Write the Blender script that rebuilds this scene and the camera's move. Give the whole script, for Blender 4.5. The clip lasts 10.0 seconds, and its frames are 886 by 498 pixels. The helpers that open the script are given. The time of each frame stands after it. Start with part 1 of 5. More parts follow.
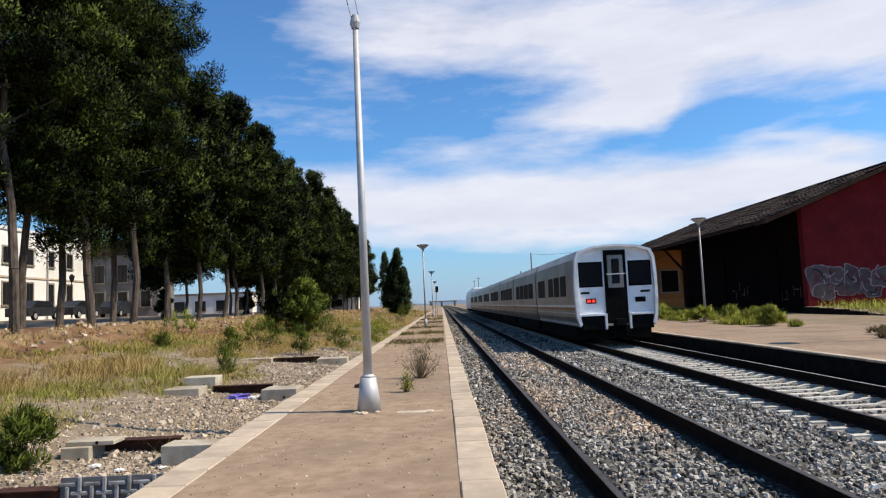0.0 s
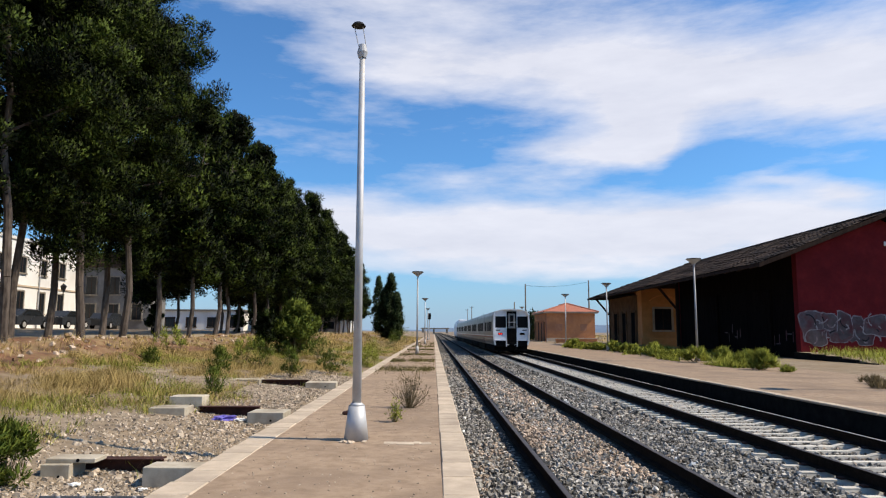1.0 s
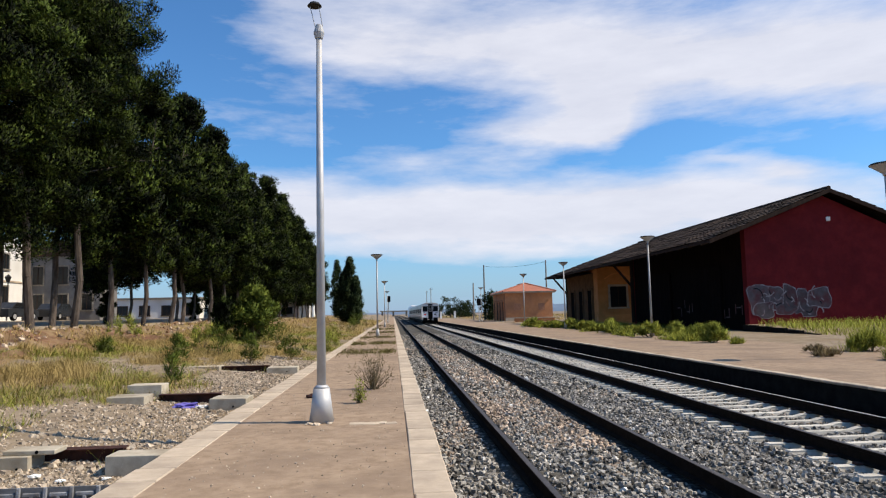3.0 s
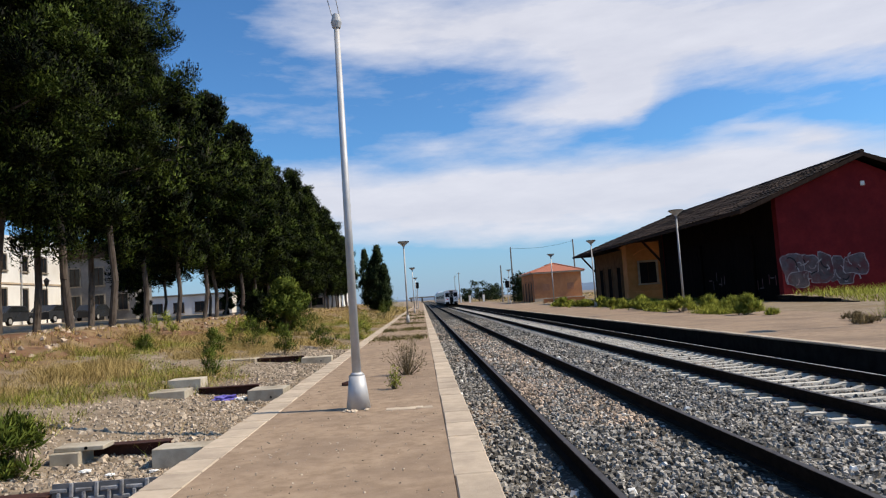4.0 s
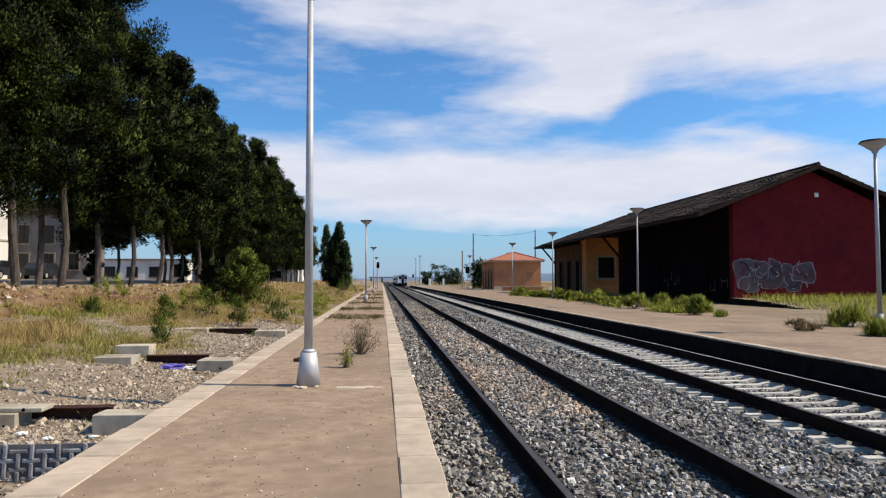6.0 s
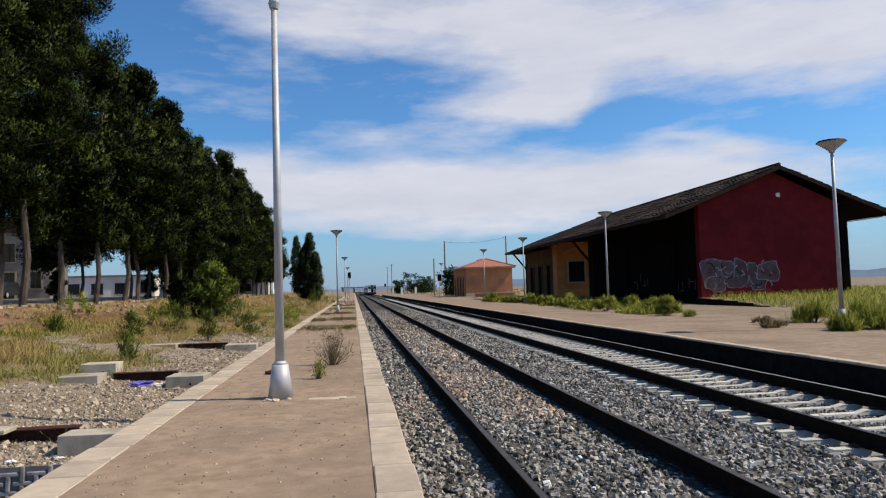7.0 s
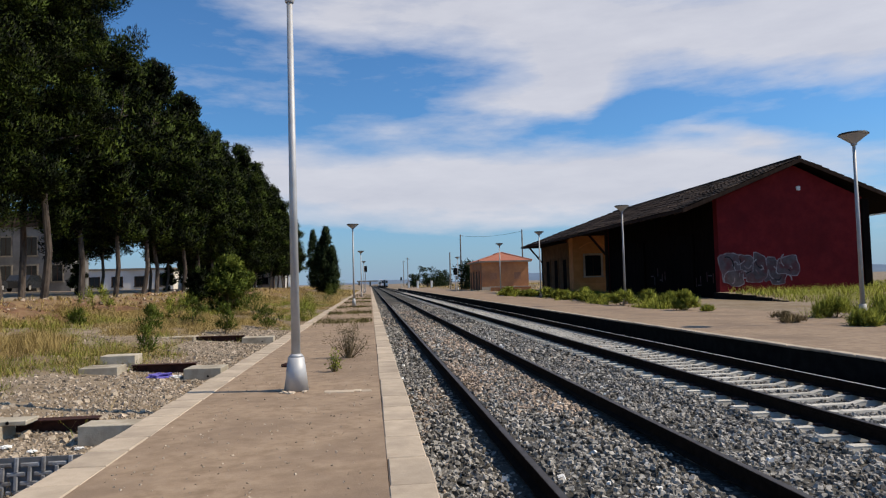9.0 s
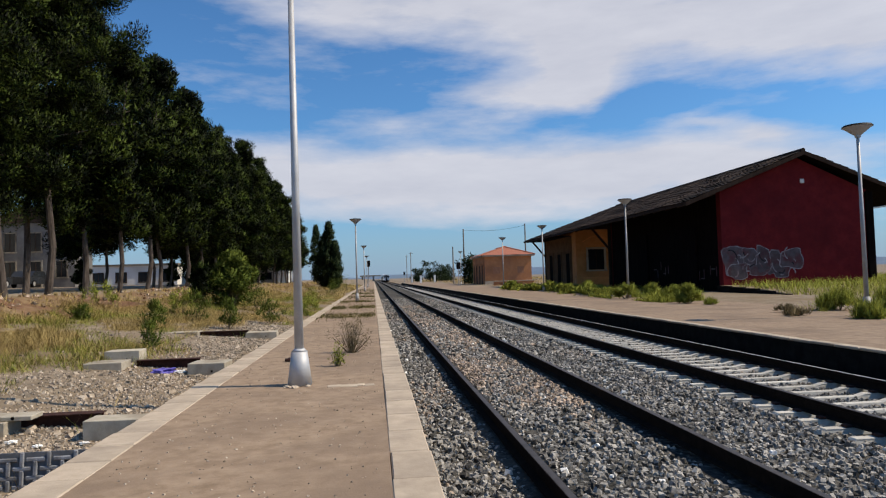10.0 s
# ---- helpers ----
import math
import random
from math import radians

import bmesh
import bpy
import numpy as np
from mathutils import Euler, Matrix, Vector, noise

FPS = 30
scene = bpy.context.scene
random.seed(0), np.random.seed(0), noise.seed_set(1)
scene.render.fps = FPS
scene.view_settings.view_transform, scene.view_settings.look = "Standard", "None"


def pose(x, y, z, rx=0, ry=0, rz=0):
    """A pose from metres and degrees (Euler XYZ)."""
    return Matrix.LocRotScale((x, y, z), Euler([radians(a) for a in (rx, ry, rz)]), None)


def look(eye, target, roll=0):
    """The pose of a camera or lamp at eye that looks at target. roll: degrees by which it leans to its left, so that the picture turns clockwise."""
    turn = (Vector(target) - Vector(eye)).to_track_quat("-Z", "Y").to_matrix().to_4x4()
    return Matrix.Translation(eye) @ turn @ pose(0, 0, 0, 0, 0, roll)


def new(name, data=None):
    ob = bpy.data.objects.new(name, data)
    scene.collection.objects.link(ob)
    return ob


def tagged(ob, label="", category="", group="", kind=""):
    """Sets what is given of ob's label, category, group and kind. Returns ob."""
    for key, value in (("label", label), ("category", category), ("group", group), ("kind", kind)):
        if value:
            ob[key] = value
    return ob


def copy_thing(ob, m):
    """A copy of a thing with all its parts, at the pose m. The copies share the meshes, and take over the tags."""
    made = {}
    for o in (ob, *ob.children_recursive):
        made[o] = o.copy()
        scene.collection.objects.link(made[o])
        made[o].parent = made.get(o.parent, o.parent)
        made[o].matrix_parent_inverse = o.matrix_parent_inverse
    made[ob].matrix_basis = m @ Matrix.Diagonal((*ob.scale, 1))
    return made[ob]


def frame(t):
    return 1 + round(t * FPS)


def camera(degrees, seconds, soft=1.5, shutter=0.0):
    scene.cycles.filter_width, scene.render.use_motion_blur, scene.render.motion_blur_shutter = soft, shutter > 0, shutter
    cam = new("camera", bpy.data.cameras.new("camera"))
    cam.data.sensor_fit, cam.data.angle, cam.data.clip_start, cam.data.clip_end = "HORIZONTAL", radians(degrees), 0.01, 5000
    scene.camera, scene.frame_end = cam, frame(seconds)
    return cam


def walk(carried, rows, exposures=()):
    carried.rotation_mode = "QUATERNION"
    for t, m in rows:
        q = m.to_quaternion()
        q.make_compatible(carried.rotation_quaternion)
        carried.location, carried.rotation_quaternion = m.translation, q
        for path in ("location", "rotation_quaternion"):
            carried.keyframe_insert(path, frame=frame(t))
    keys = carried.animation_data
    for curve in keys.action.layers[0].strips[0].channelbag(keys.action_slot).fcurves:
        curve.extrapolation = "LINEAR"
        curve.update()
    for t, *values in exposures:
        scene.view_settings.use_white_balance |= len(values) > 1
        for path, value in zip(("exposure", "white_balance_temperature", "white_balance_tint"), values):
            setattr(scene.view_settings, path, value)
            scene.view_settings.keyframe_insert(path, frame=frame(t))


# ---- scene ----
cam = camera(67.0, 10.0, soft=1.2)
EYE = (0.0, 0.0, 1.36)
# seconds, yaw, pitch, roll and sway in metres of a camera held in the hand on the platform
TURNS = [(0, -0.3, 4.73, -2.43, 0.033, 0.057, -0.023), (0.5, -1.45, 6.47, -0.14, 0.039, 0.039, 0.007), (1, -0.74, 7.03, 0.28, 0.024, 0.049, 0.029),
         (1.5, -0.51, 6.75, -1.08, 0.014, 0.05, 0.041), (2, 0.12, 6.46, -0.91, 0.01, 0.05, 0.035), (2.5, -1.38, 5.8, 0.65, 0.023, 0.036, 0.009),
         (2.7, -4.49, 5.46, -1.17, 0.001, -0.008, 0.007), (3.8, -2.26, 5.6, -2.65, -0.046, -0.003, -0.004), (4, -2.05, 4.27, -3.71, -0.051, -0.013, -0.005),
         (4.5, -5.81, 1.58, -1.95, -0.07, -0.063, -0.033), (5, 1.21, 1.48, 0.12, -0.031, -0.013, -0.022), (5.5, -4.12, 2.41, -0.13, 0.004, -0.002, -0.003),
         (6, -5.19, 2.69, 0.03, -0.015, -0.022, 0.007), (6.2, -6.24, 2.94, -0.04, -0.016, -0.008, -0.002), (7.3, -7.67, 3.35, -1.78, 0.008, -0.029, -0.007),
         (7.5, -6.1, 2.98, -1.27, 0.014, -0.017, -0.002), (8, -6.46, 2.97, -1.23, 0.009, -0.015, -0.003), (8.5, -5.8, 2.91, -1.56, 0.012, -0.022, -0.001),
         (9, -6.27, 2.85, -1.45, 0.01, -0.02, -0.008), (9.5, -6.86, 2.54, -1.42, 0.008, -0.017, -0.011), (10, -6, 2.38, -1.68, 0.017, -0.024, -0.01)]


def held(yaw, pitch, roll, *sway):
    y, p = radians(yaw), radians(pitch)
    eye = Vector(EYE) + Vector(sway)
    way = Vector((-math.sin(y) * math.cos(p), math.cos(y) * math.cos(p), math.sin(p)))
    return look(eye, eye + way, roll)


walk(cam, [(t, held(*row)) for t, *row in TURNS],
     [(0, 0.25), (1, 0.24), (2.5, 0.22), (4.0, 0.1), (4.5, 0.02), (5.0, 0.07), (5.5, 0.22), (6.0, 0.18), (7.3, -0.05), (10, -0.12)])

# ---- light ----
SUN_FROM = Vector((1.0, -0.13, 1.15)).normalized()
sun = new("sun", bpy.data.lights.new("sun", "SUN"))
sun.data.energy, sun.data.angle, sun.data.color = 5.0, radians(0.53), (1.0, 0.885, 0.72)
sun.matrix_world = look((0, 0, 60), Vector((0, 0, 60)) - SUN_FROM)


class Nodes:
    """Short hand for building node trees."""

    def __init__(self, tree):
        self.tree = tree
        tree.nodes.clear()

    def add(self, kind, **inputs):
        n = self.tree.nodes.new(kind)
        for key, v in inputs.items():
            self.put(n, key.replace("_", " "), v)
        return n

    def put(self, n, key, v):
        sock = n.inputs[int(key[1:])] if key[0] == "i" and key[1:].isdigit() else n.inputs[key]
        if isinstance(v, bpy.types.NodeSocket):
            self.tree.links.new(v, sock)
        else:
            sock.default_value = v

    def math(self, op, a, b=0.0, clamp=False):
        n = self.add("ShaderNodeMath", i0=a, i1=b)
        n.operation, n.use_clamp = op, clamp
        return n.outputs[0]

    def ramp(self, fac, stops):
        n = self.add("ShaderNodeValToRGB", Fac=fac)
        while len(n.color_ramp.elements) < len(stops):
            n.color_ramp.elements.new(0.5)
        for e, (at, c) in zip(n.color_ramp.elements, stops):
            e.position, e.color = at, (*c, 1) if len(c) == 3 else c
        return n.outputs["Color"]

    def noise(self, vec, scale, detail=4, rough=0.55, stretch=None):
        if stretch:
            vec = self.add("ShaderNodeMapping", Vector=vec, Scale=stretch).outputs[0]
        return self.add("ShaderNodeTexNoise", Vector=vec, Scale=scale, Detail=detail, Roughness=rough).outputs["Fac"]

    def mix(self, fac, a, b, how="MIX"):
        n = self.tree.nodes.new("ShaderNodeMix")
        n.data_type, n.blend_type = "RGBA", how
        for key, v in ((0, fac), (6, a), (7, b)):
            if isinstance(v, bpy.types.NodeSocket):
                self.tree.links.new(v, n.inputs[key])
            else:
                n.inputs[key].default_value = v if key == 0 else ((*v, 1) if len(v) == 3 else v)
        return n.outputs[2]


def make_sky():
    world = bpy.data.worlds.new("sky")
    world.use_nodes = True
    scene.world = world
    n = Nodes(world.node_tree)
    sky = n.add("ShaderNodeTexSky")
    sky.sky_type, sky.sun_disc = "NISHITA", False
    sky.sun_elevation = math.asin(SUN_FROM.z)
    sky.sun_rotation = math.atan2(SUN_FROM.x, SUN_FROM.y)
    sky.air_density, sky.dust_density, sky.ozone_density = 1.0, 0.6, 2.0
    way = n.add("ShaderNodeTexCoord").outputs["Generated"]
    xyz = n.add("ShaderNodeSeparateXYZ", Vector=way)
    x, y, z = xyz.outputs
    az = n.math("ARCTAN2", x, y)
    el = n.math("ARCSINE", z)
    flat = n.add("ShaderNodeCombineXYZ", X=az, Y=n.math("MULTIPLY", el, 3.2), Z=0.37).outputs[0]
    soft = n.noise(flat, 3.1, 6, 0.55, (1.0, 1.0, 1))
    fine = n.noise(flat, 9.0, 8, 0.6, (0.8, 1.0, 1))
    warp = n.math("MULTIPLY", n.math("SUBTRACT", soft, 0.5), 0.09)
    warped = n.math("ADD", el, warp)
    amount = None
    # banks of cloud: azimuth, elevation, half width, half height (degrees), strength
    for a, e, w, h, s in CLOUDS:
        da = n.math("DIVIDE", n.math("SUBTRACT", az, radians(a)), radians(w))
        de = n.math("DIVIDE", n.math("SUBTRACT", warped, radians(e)), radians(h))
        d = n.math("ADD", n.math("MULTIPLY", da, da), n.math("MULTIPLY", de, de))
        g = n.math("MULTIPLY", n.math("POWER", 2.718, n.math("MULTIPLY", d, -1.0)), s)
        amount = g if amount is None else n.math("ADD", amount, g)
    wisps = n.math("MULTIPLY", n.math("SUBTRACT", fine, 0.5), 0.75)
    broad = n.math("MULTIPLY", n.math("SUBTRACT", soft, 0.5), 0.5)
    cover = n.math("ADD", n.math("ADD", amount, wisps), broad)
    fac = n.ramp(cover, [(0.14, (0, 0, 0)), (0.44, (0.6,) * 3), (0.76, (1, 1, 1))])
    cloud = n.mix(fine, (6.6, 6.8, 7.9), (9.6, 9.6, 10.3))
    blue = n.mix(1.0, sky.outputs[0], SKY_TINT, "MULTIPLY")
    haze = n.ramp(el, [(0.0, (0.8,) * 3), (0.09, (0.25,) * 3), (0.2, (0, 0, 0))])
    blue = n.mix(haze, blue, (3.9, 5.2, 7.3))
    colour = n.mix(n.math("MULTIPLY", fac, 0.93), blue, cloud)
    back = n.add("ShaderNodeBackground", Color=colour, Strength=0.085)
    out = n.add("ShaderNodeOutputWorld", Surface=back.outputs[0])
    return out


CLOUDS = [(30.3, 19.2, 17.1, 3.6, 0.9), (12.3, 22.1, 12.4, 2.6, 0.75), (-1.4, 23.2, 8.1, 1.7, 0.4), (0, 27, 22, 2.6, 0.45), (-7, 20, 8, 7, 0.2), (38.6, 16.4, 7.1, 2.6, 0.5), (17.4, 16.9, 4.0, 2.6, 0.8),
          (18.5, 14.8, 1.9, 1.3, 0.5), (14.5, 14.8, 5.7, 0.8, 0.45), (10.1, 15.6, 3.3, 1.0, 0.35),
          (-16.1, 16.7, 4.3, 0.8, 0.25), (-1.7, 8.3, 11.0, 2.4, 0.7), (11.8, 8.7, 14.3, 2.4, 0.8), (27.8, 7.7, 12.4, 2.3, 0.8), (-8.7, 10.6, 4.3, 1.6, 0.5),
          (6.9, 5.0, 24.8, 1.4, 0.42), (28.1, 11.1, 2.9, 0.6, 0.4), (32.0, 10.1, 2.4, 0.6, 0.45), (6.2, 13.2, 9.0, 1.6, 0.3),
          (120, 12, 45, 8, 0.3), (-120, 14, 50, 8, 0.3)]
SKY_TINT = (0.7, 1.22, 1.66)
make_sky()


# ---- materials ----
def material(name, tones, rough=0.8, scale=6.0, bump=0.25, metal=0.0, stain=None, stain_scale=0.7, stretch=None, vary=0.12, bump_scale=None, spec=0.3):
    """Base tones over two noises: a fine grain and broad stains, and relief."""
    m = bpy.data.materials.new(name)
    m.use_nodes = True
    n = Nodes(m.node_tree)
    vec = n.add("ShaderNodeTexCoord").outputs["Object"]
    rnd = n.add("ShaderNodeObjectInfo").outputs["Random"]
    shift = n.add("ShaderNodeVectorMath", i0=vec, i1=n.add("ShaderNodeCombineXYZ", X=n.math("MULTIPLY", rnd, 37.0), Y=n.math("MULTIPLY", rnd, 11.0), Z=0.0).outputs[0])
    vec = shift.outputs[0]
    grain = n.noise(vec, scale, 6, 0.6, stretch)
    k = len(tones)
    colour = n.ramp(grain, [(0.3 + 0.4 * i / max(1, k - 1), t) for i, t in enumerate(tones)])
    broad = n.noise(vec, stain_scale, 5, 0.6)
    if stain:
        colour = n.mix(n.ramp(broad, [(0.45, (0, 0, 0)), (0.68, (1, 1, 1))]), colour, stain)
    island = n.add("ShaderNodeNewGeometry").outputs["Random Per Island"]
    both = n.math("FRACT", n.math("ADD", rnd, island))
    level = n.math("ADD", 1.0 - vary, n.math("MULTIPLY", both, 2 * vary))
    colour = n.mix(1.0, colour, n.add("ShaderNodeCombineXYZ", X=level, Y=level, Z=level).outputs[0], "MULTIPLY")
    bs = n.add("ShaderNodeBsdfPrincipled", Base_Color=colour, Metallic=metal)
    bs.inputs["Specular IOR Level"].default_value = spec
    r = n.math("ADD", rough - 0.1, n.math("MULTIPLY", broad, 0.2), True)
    n.put(bs, "Roughness", r)
    if bump:
        relief = n.noise(vec, bump_scale or scale * 2.5, 5, 0.65, stretch)
        b = n.add("ShaderNodeBump", Strength=bump, Distance=0.02, Height=relief)
        n.put(bs, "Normal", b.outputs[0])
    n.add("ShaderNodeOutputMaterial", Surface=bs.outputs[0])
    return m


def leaf_material(name, dark, light, through_part=0.25, low=0.15, single=0.55, high=0.95):
    m = bpy.data.materials.new(name)
    m.use_nodes = True
    n = Nodes(m.node_tree)
    vec = n.add("ShaderNodeTexCoord").outputs["Object"]
    isl = n.add("ShaderNodeNewGeometry").outputs["Random Per Island"]
    big = n.noise(vec, 0.9, 3)
    colour = n.ramp(n.math("ADD", n.math("MULTIPLY", isl, single), n.math("MULTIPLY", n.math("SUBTRACT", big, 0.25), 0.9)), [(low, dark), (high, light)])
    a = n.add("ShaderNodeBsdfPrincipled", Base_Color=colour, Roughness=0.6)
    a.inputs["Specular IOR Level"].default_value = 0.06
    b = n.add("ShaderNodeBsdfTranslucent", Color=colour)
    s = n.add("ShaderNodeMixShader", Fac=through_part, i1=a.outputs[0], i2=b.outputs[0])
    n.add("ShaderNodeOutputMaterial", Surface=s.outputs[0])
    return m


M_SOIL = material("dry soil", [(0.14, 0.105, 0.07), (0.25, 0.19, 0.125), (0.33, 0.26, 0.18)], 0.95, 2.2, 0.5, stain=(0.2, 0.135, 0.07), stain_scale=0.25)
M_BANK = material("reddish earth bank", [(0.05, 0.028, 0.016), (0.17, 0.085, 0.045), (0.3, 0.19, 0.1)], 0.95, 1.3, 0.8, stain=(0.26, 0.2, 0.1), stain_scale=0.6)
M_BALLAST_BED = material("ballast bed", [(0.012, 0.012, 0.011), (0.045, 0.044, 0.04), (0.17, 0.165, 0.15)], 0.9, 14, 1.0, bump_scale=16, stain=(0.15, 0.13, 0.105), stain_scale=0.3, spec=0.05)
M_STONE = material("grey ballast stone", [(0.14, 0.128, 0.11), (0.375, 0.345, 0.3)], 0.85, 20, 0.3, vary=0.85, spec=0.1)
M_STONE_TAN = material("tan ballast stone", [(0.27, 0.2, 0.145), (0.5, 0.395, 0.3)], 0.9, 20, 0.3, vary=0.6, spec=0.1)
M_RUBBLE = material("pale rubble", [(0.22, 0.165, 0.115), (0.47, 0.39, 0.295)], 0.9, 12, 0.4, vary=0.6)
M_BRICK = material("broken pink brick", [(0.4, 0.27, 0.19), (0.6, 0.46, 0.35)], 0.92, 10, 0.4, vary=0.4)
M_PAVE = material("sandy platform surface", [(0.215, 0.148, 0.093), (0.297, 0.21, 0.137), (0.36, 0.262, 0.176)], 0.95, 5, 0.22, stain=(0.21, 0.148, 0.1), stain_scale=0.6, bump_scale=45)
M_KERB = material("kerb concrete", [(0.43, 0.34, 0.245), (0.54, 0.435, 0.32)], 0.9, 6, 0.3, stain=(0.34, 0.27, 0.2), stain_scale=1.2, vary=0.1)
M_CONCRETE = material("old concrete", [(0.2, 0.17, 0.13), (0.35, 0.31, 0.25)], 0.9, 5, 0.4, stain=(0.15, 0.12, 0.09), stain_scale=1.5)
M_BLOCK = material("pale weathered concrete", [(0.36, 0.305, 0.225), (0.52, 0.455, 0.35)], 0.9, 6, 0.25, stain=(0.27, 0.22, 0.155), stain_scale=1.8)
M_SLEEPER = material("sleeper concrete", [(0.42, 0.39, 0.33), (0.58, 0.54, 0.47)], 0.88, 8, 0.25, vary=0.12)
M_RAIL = material("rusty rail steel", [(0.008, 0.006, 0.005), (0.02, 0.014, 0.011)], 0.85, 10, 0.2, spec=0.04)
M_RAILTOP = material("worn rail head", [(0.05, 0.043, 0.04), (0.085, 0.075, 0.07)], 0.6, 8, 0.05, metal=0.4)
# Rust darkened by half to hold the deep shadow between the blocks.
M_RUST_SHADE = material("rusted iron", [(0.028, 0.011, 0.008), (0.075, 0.028, 0.018)], 0.9, 9, 0.4)
M_GALV = material("galvanised steel", [(0.4, 0.395, 0.39), (0.52, 0.51, 0.5)], 0.62, 5, 0.08, metal=0.35, stain=(0.3, 0.29, 0.28))
M_LAMPGREY = material("lamp grey plastic", [(0.34, 0.34, 0.34), (0.44, 0.44, 0.44)], 0.55, 5, 0.03)
M_DARK = material("dark metal", [(0.012, 0.012, 0.013), (0.025, 0.025, 0.026)], 0.6, 6, 0.05, spec=0.1)
M_RED = material("faded red render", [(0.125, 0.0125, 0.015), (0.185, 0.019, 0.02)], 0.92, 2.5, 0.25, stain=(0.09, 0.011, 0.013), stain_scale=0.35, bump_scale=25, spec=0.08)
M_OCHRE = material("ochre render", [(0.7, 0.28, 0.085), (0.8, 0.36, 0.13)], 0.92, 2.2, 0.25, stain=(0.55, 0.24, 0.08), stain_scale=0.5, bump_scale=25)
M_ORANGE = material("orange render", [(0.55, 0.225, 0.085), (0.65, 0.285, 0.125)], 0.92, 1.6, 0.15, stain=(0.38, 0.17, 0.09), stain_scale=0.3)
M_WHITE = material("white wall paint", [(0.76, 0.73, 0.67), (0.86, 0.84, 0.79)], 0.9, 1.2, 0.15, stain=(0.64, 0.6, 0.53), stain_scale=0.3)
M_TILE = material("clay roof tile", [(0.03, 0.021, 0.016), (0.06, 0.04, 0.029), (0.13, 0.088, 0.06)], 0.92, 1.3, 0.5, stain=(0.028, 0.022, 0.018), stain_scale=0.35, vary=0.3, spec=0.1)
M_TILE_RED = material("newer roof tile", [(0.34, 0.12, 0.075), (0.46, 0.18, 0.11)], 0.9, 4.0, 0.3, vary=0.15)
# Near-black tone: the shade under the eaves is put into this colour.
M_SHADE_BLACK = material("dark boards with shade", [(0.005, 0.0035, 0.003), (0.012, 0.008, 0.007)], 0.95, 5, 0.3, stretch=(1, 1, 0.2), spec=0.03)
# Masonry darkened to near black: the shade on track-side faces is in it.
M_SHADE_MASONRY = material("masonry with shade", [(0.008, 0.007, 0.007), (0.02, 0.018, 0.016)], 0.95, 4, 0.4, spec=0.03)
M_TIMBER = material("weathered timber", [(0.025, 0.015, 0.011), (0.06, 0.038, 0.027)], 0.85, 6, 0.3, stretch=(1, 1, 0.15), spec=0.05)
M_GLASS_DARK = material("dark window glass", [(0.01, 0.012, 0.014), (0.018, 0.02, 0.022)], 0.2, 3, 0.0, spec=0.3)
M_BARK = material("pine bark", [(0.035, 0.026, 0.021), (0.15, 0.12, 0.098)], 0.95, 7, 0.8, stretch=(1, 1, 0.3), spec=0.1)
M_PINE = leaf_material("pine needles", (0.002, 0.004, 0.001), (0.085, 0.122, 0.02), 0.03, 0.3, 0.25, 0.64)
M_CYPRESS = leaf_material("cypress leaves", (0.01, 0.02, 0.009), (0.04, 0.058, 0.022), 0.12)
M_BUSH = leaf_material("bush leaves", (0.03, 0.055, 0.01), (0.17, 0.2, 0.035))
M_WEED = leaf_material("green weeds", (0.11, 0.135, 0.022), (0.4, 0.42, 0.075))
M_LOWGRASS = leaf_material("low trodden grass", (0.06, 0.055, 0.018), (0.2, 0.175, 0.06))
M_STRAW = leaf_material("dry grass", (0.25, 0.18, 0.065), (0.56, 0.43, 0.185))
M_TWIG = leaf_material("dry twigs", (0.1, 0.075, 0.04), (0.27, 0.22, 0.13))


# ---- mesh helpers ----
def box(bm, x0, x1, y0, y1, z0, z1, bevel=0.0):
    r = bmesh.ops.create_cube(bm, size=1.0, matrix=Matrix.Translation(((x0 + x1) / 2, (y0 + y1) / 2, (z0 + z1) / 2)) @ Matrix.Diagonal((x1 - x0, y1 - y0, z1 - z0, 1)))
    if bevel:
        es = list({e for v in r["verts"] for e in v.link_edges})
        bmesh.ops.bevel(bm, geom=es, offset=bevel, segments=1, affect="EDGES")
    return bm


def tube(bm, p0, p1, r0, r1=None, seg=10):
    p0, p1 = Vector(p0), Vector(p1)
    r1 = r0 if r1 is None else r1
    m = Matrix.Translation((p0 + p1) / 2) @ (p1 - p0).to_track_quat("Z", "Y").to_matrix().to_4x4()
    bmesh.ops.create_cone(bm, cap_ends=True, segments=seg, radius1=max(r0, 1e-4), radius2=max(r1, 1e-4), depth=(p1 - p0).length, matrix=m)
    return bm


def prism(bm, outline, axis, a, b):
    """An outline of 2D points drawn out along an axis from a to b."""
    def at(p, d):
        return {"x": (d, p[0], p[1]), "y": (p[0], d, p[1]), "z": (p[0], p[1], d)}[axis]
    lo, hi = [bm.verts.new(at(p, a)) for p in outline], [bm.verts.new(at(p, b)) for p in outline]
    k = len(outline)
    for i in range(k):
        bm.faces.new((lo[i], lo[(i + 1) % k], hi[(i + 1) % k], hi[i]))
    bm.faces.new(lo), bm.faces.new(hi)
    bmesh.ops.recalc_face_normals(bm, faces=bm.faces)
    return bm


def shaped(name, bm, mat, smooth=False):
    me = bpy.data.meshes.new(name)
    bm.to_mesh(me)
    bm.free()
    for m in mat if isinstance(mat, (list, tuple)) else [mat]:
        me.materials.append(m)
    if smooth:
        me.polygons.foreach_set("use_smooth", [len(p.vertices) < 5 for p in me.polygons])
    return me


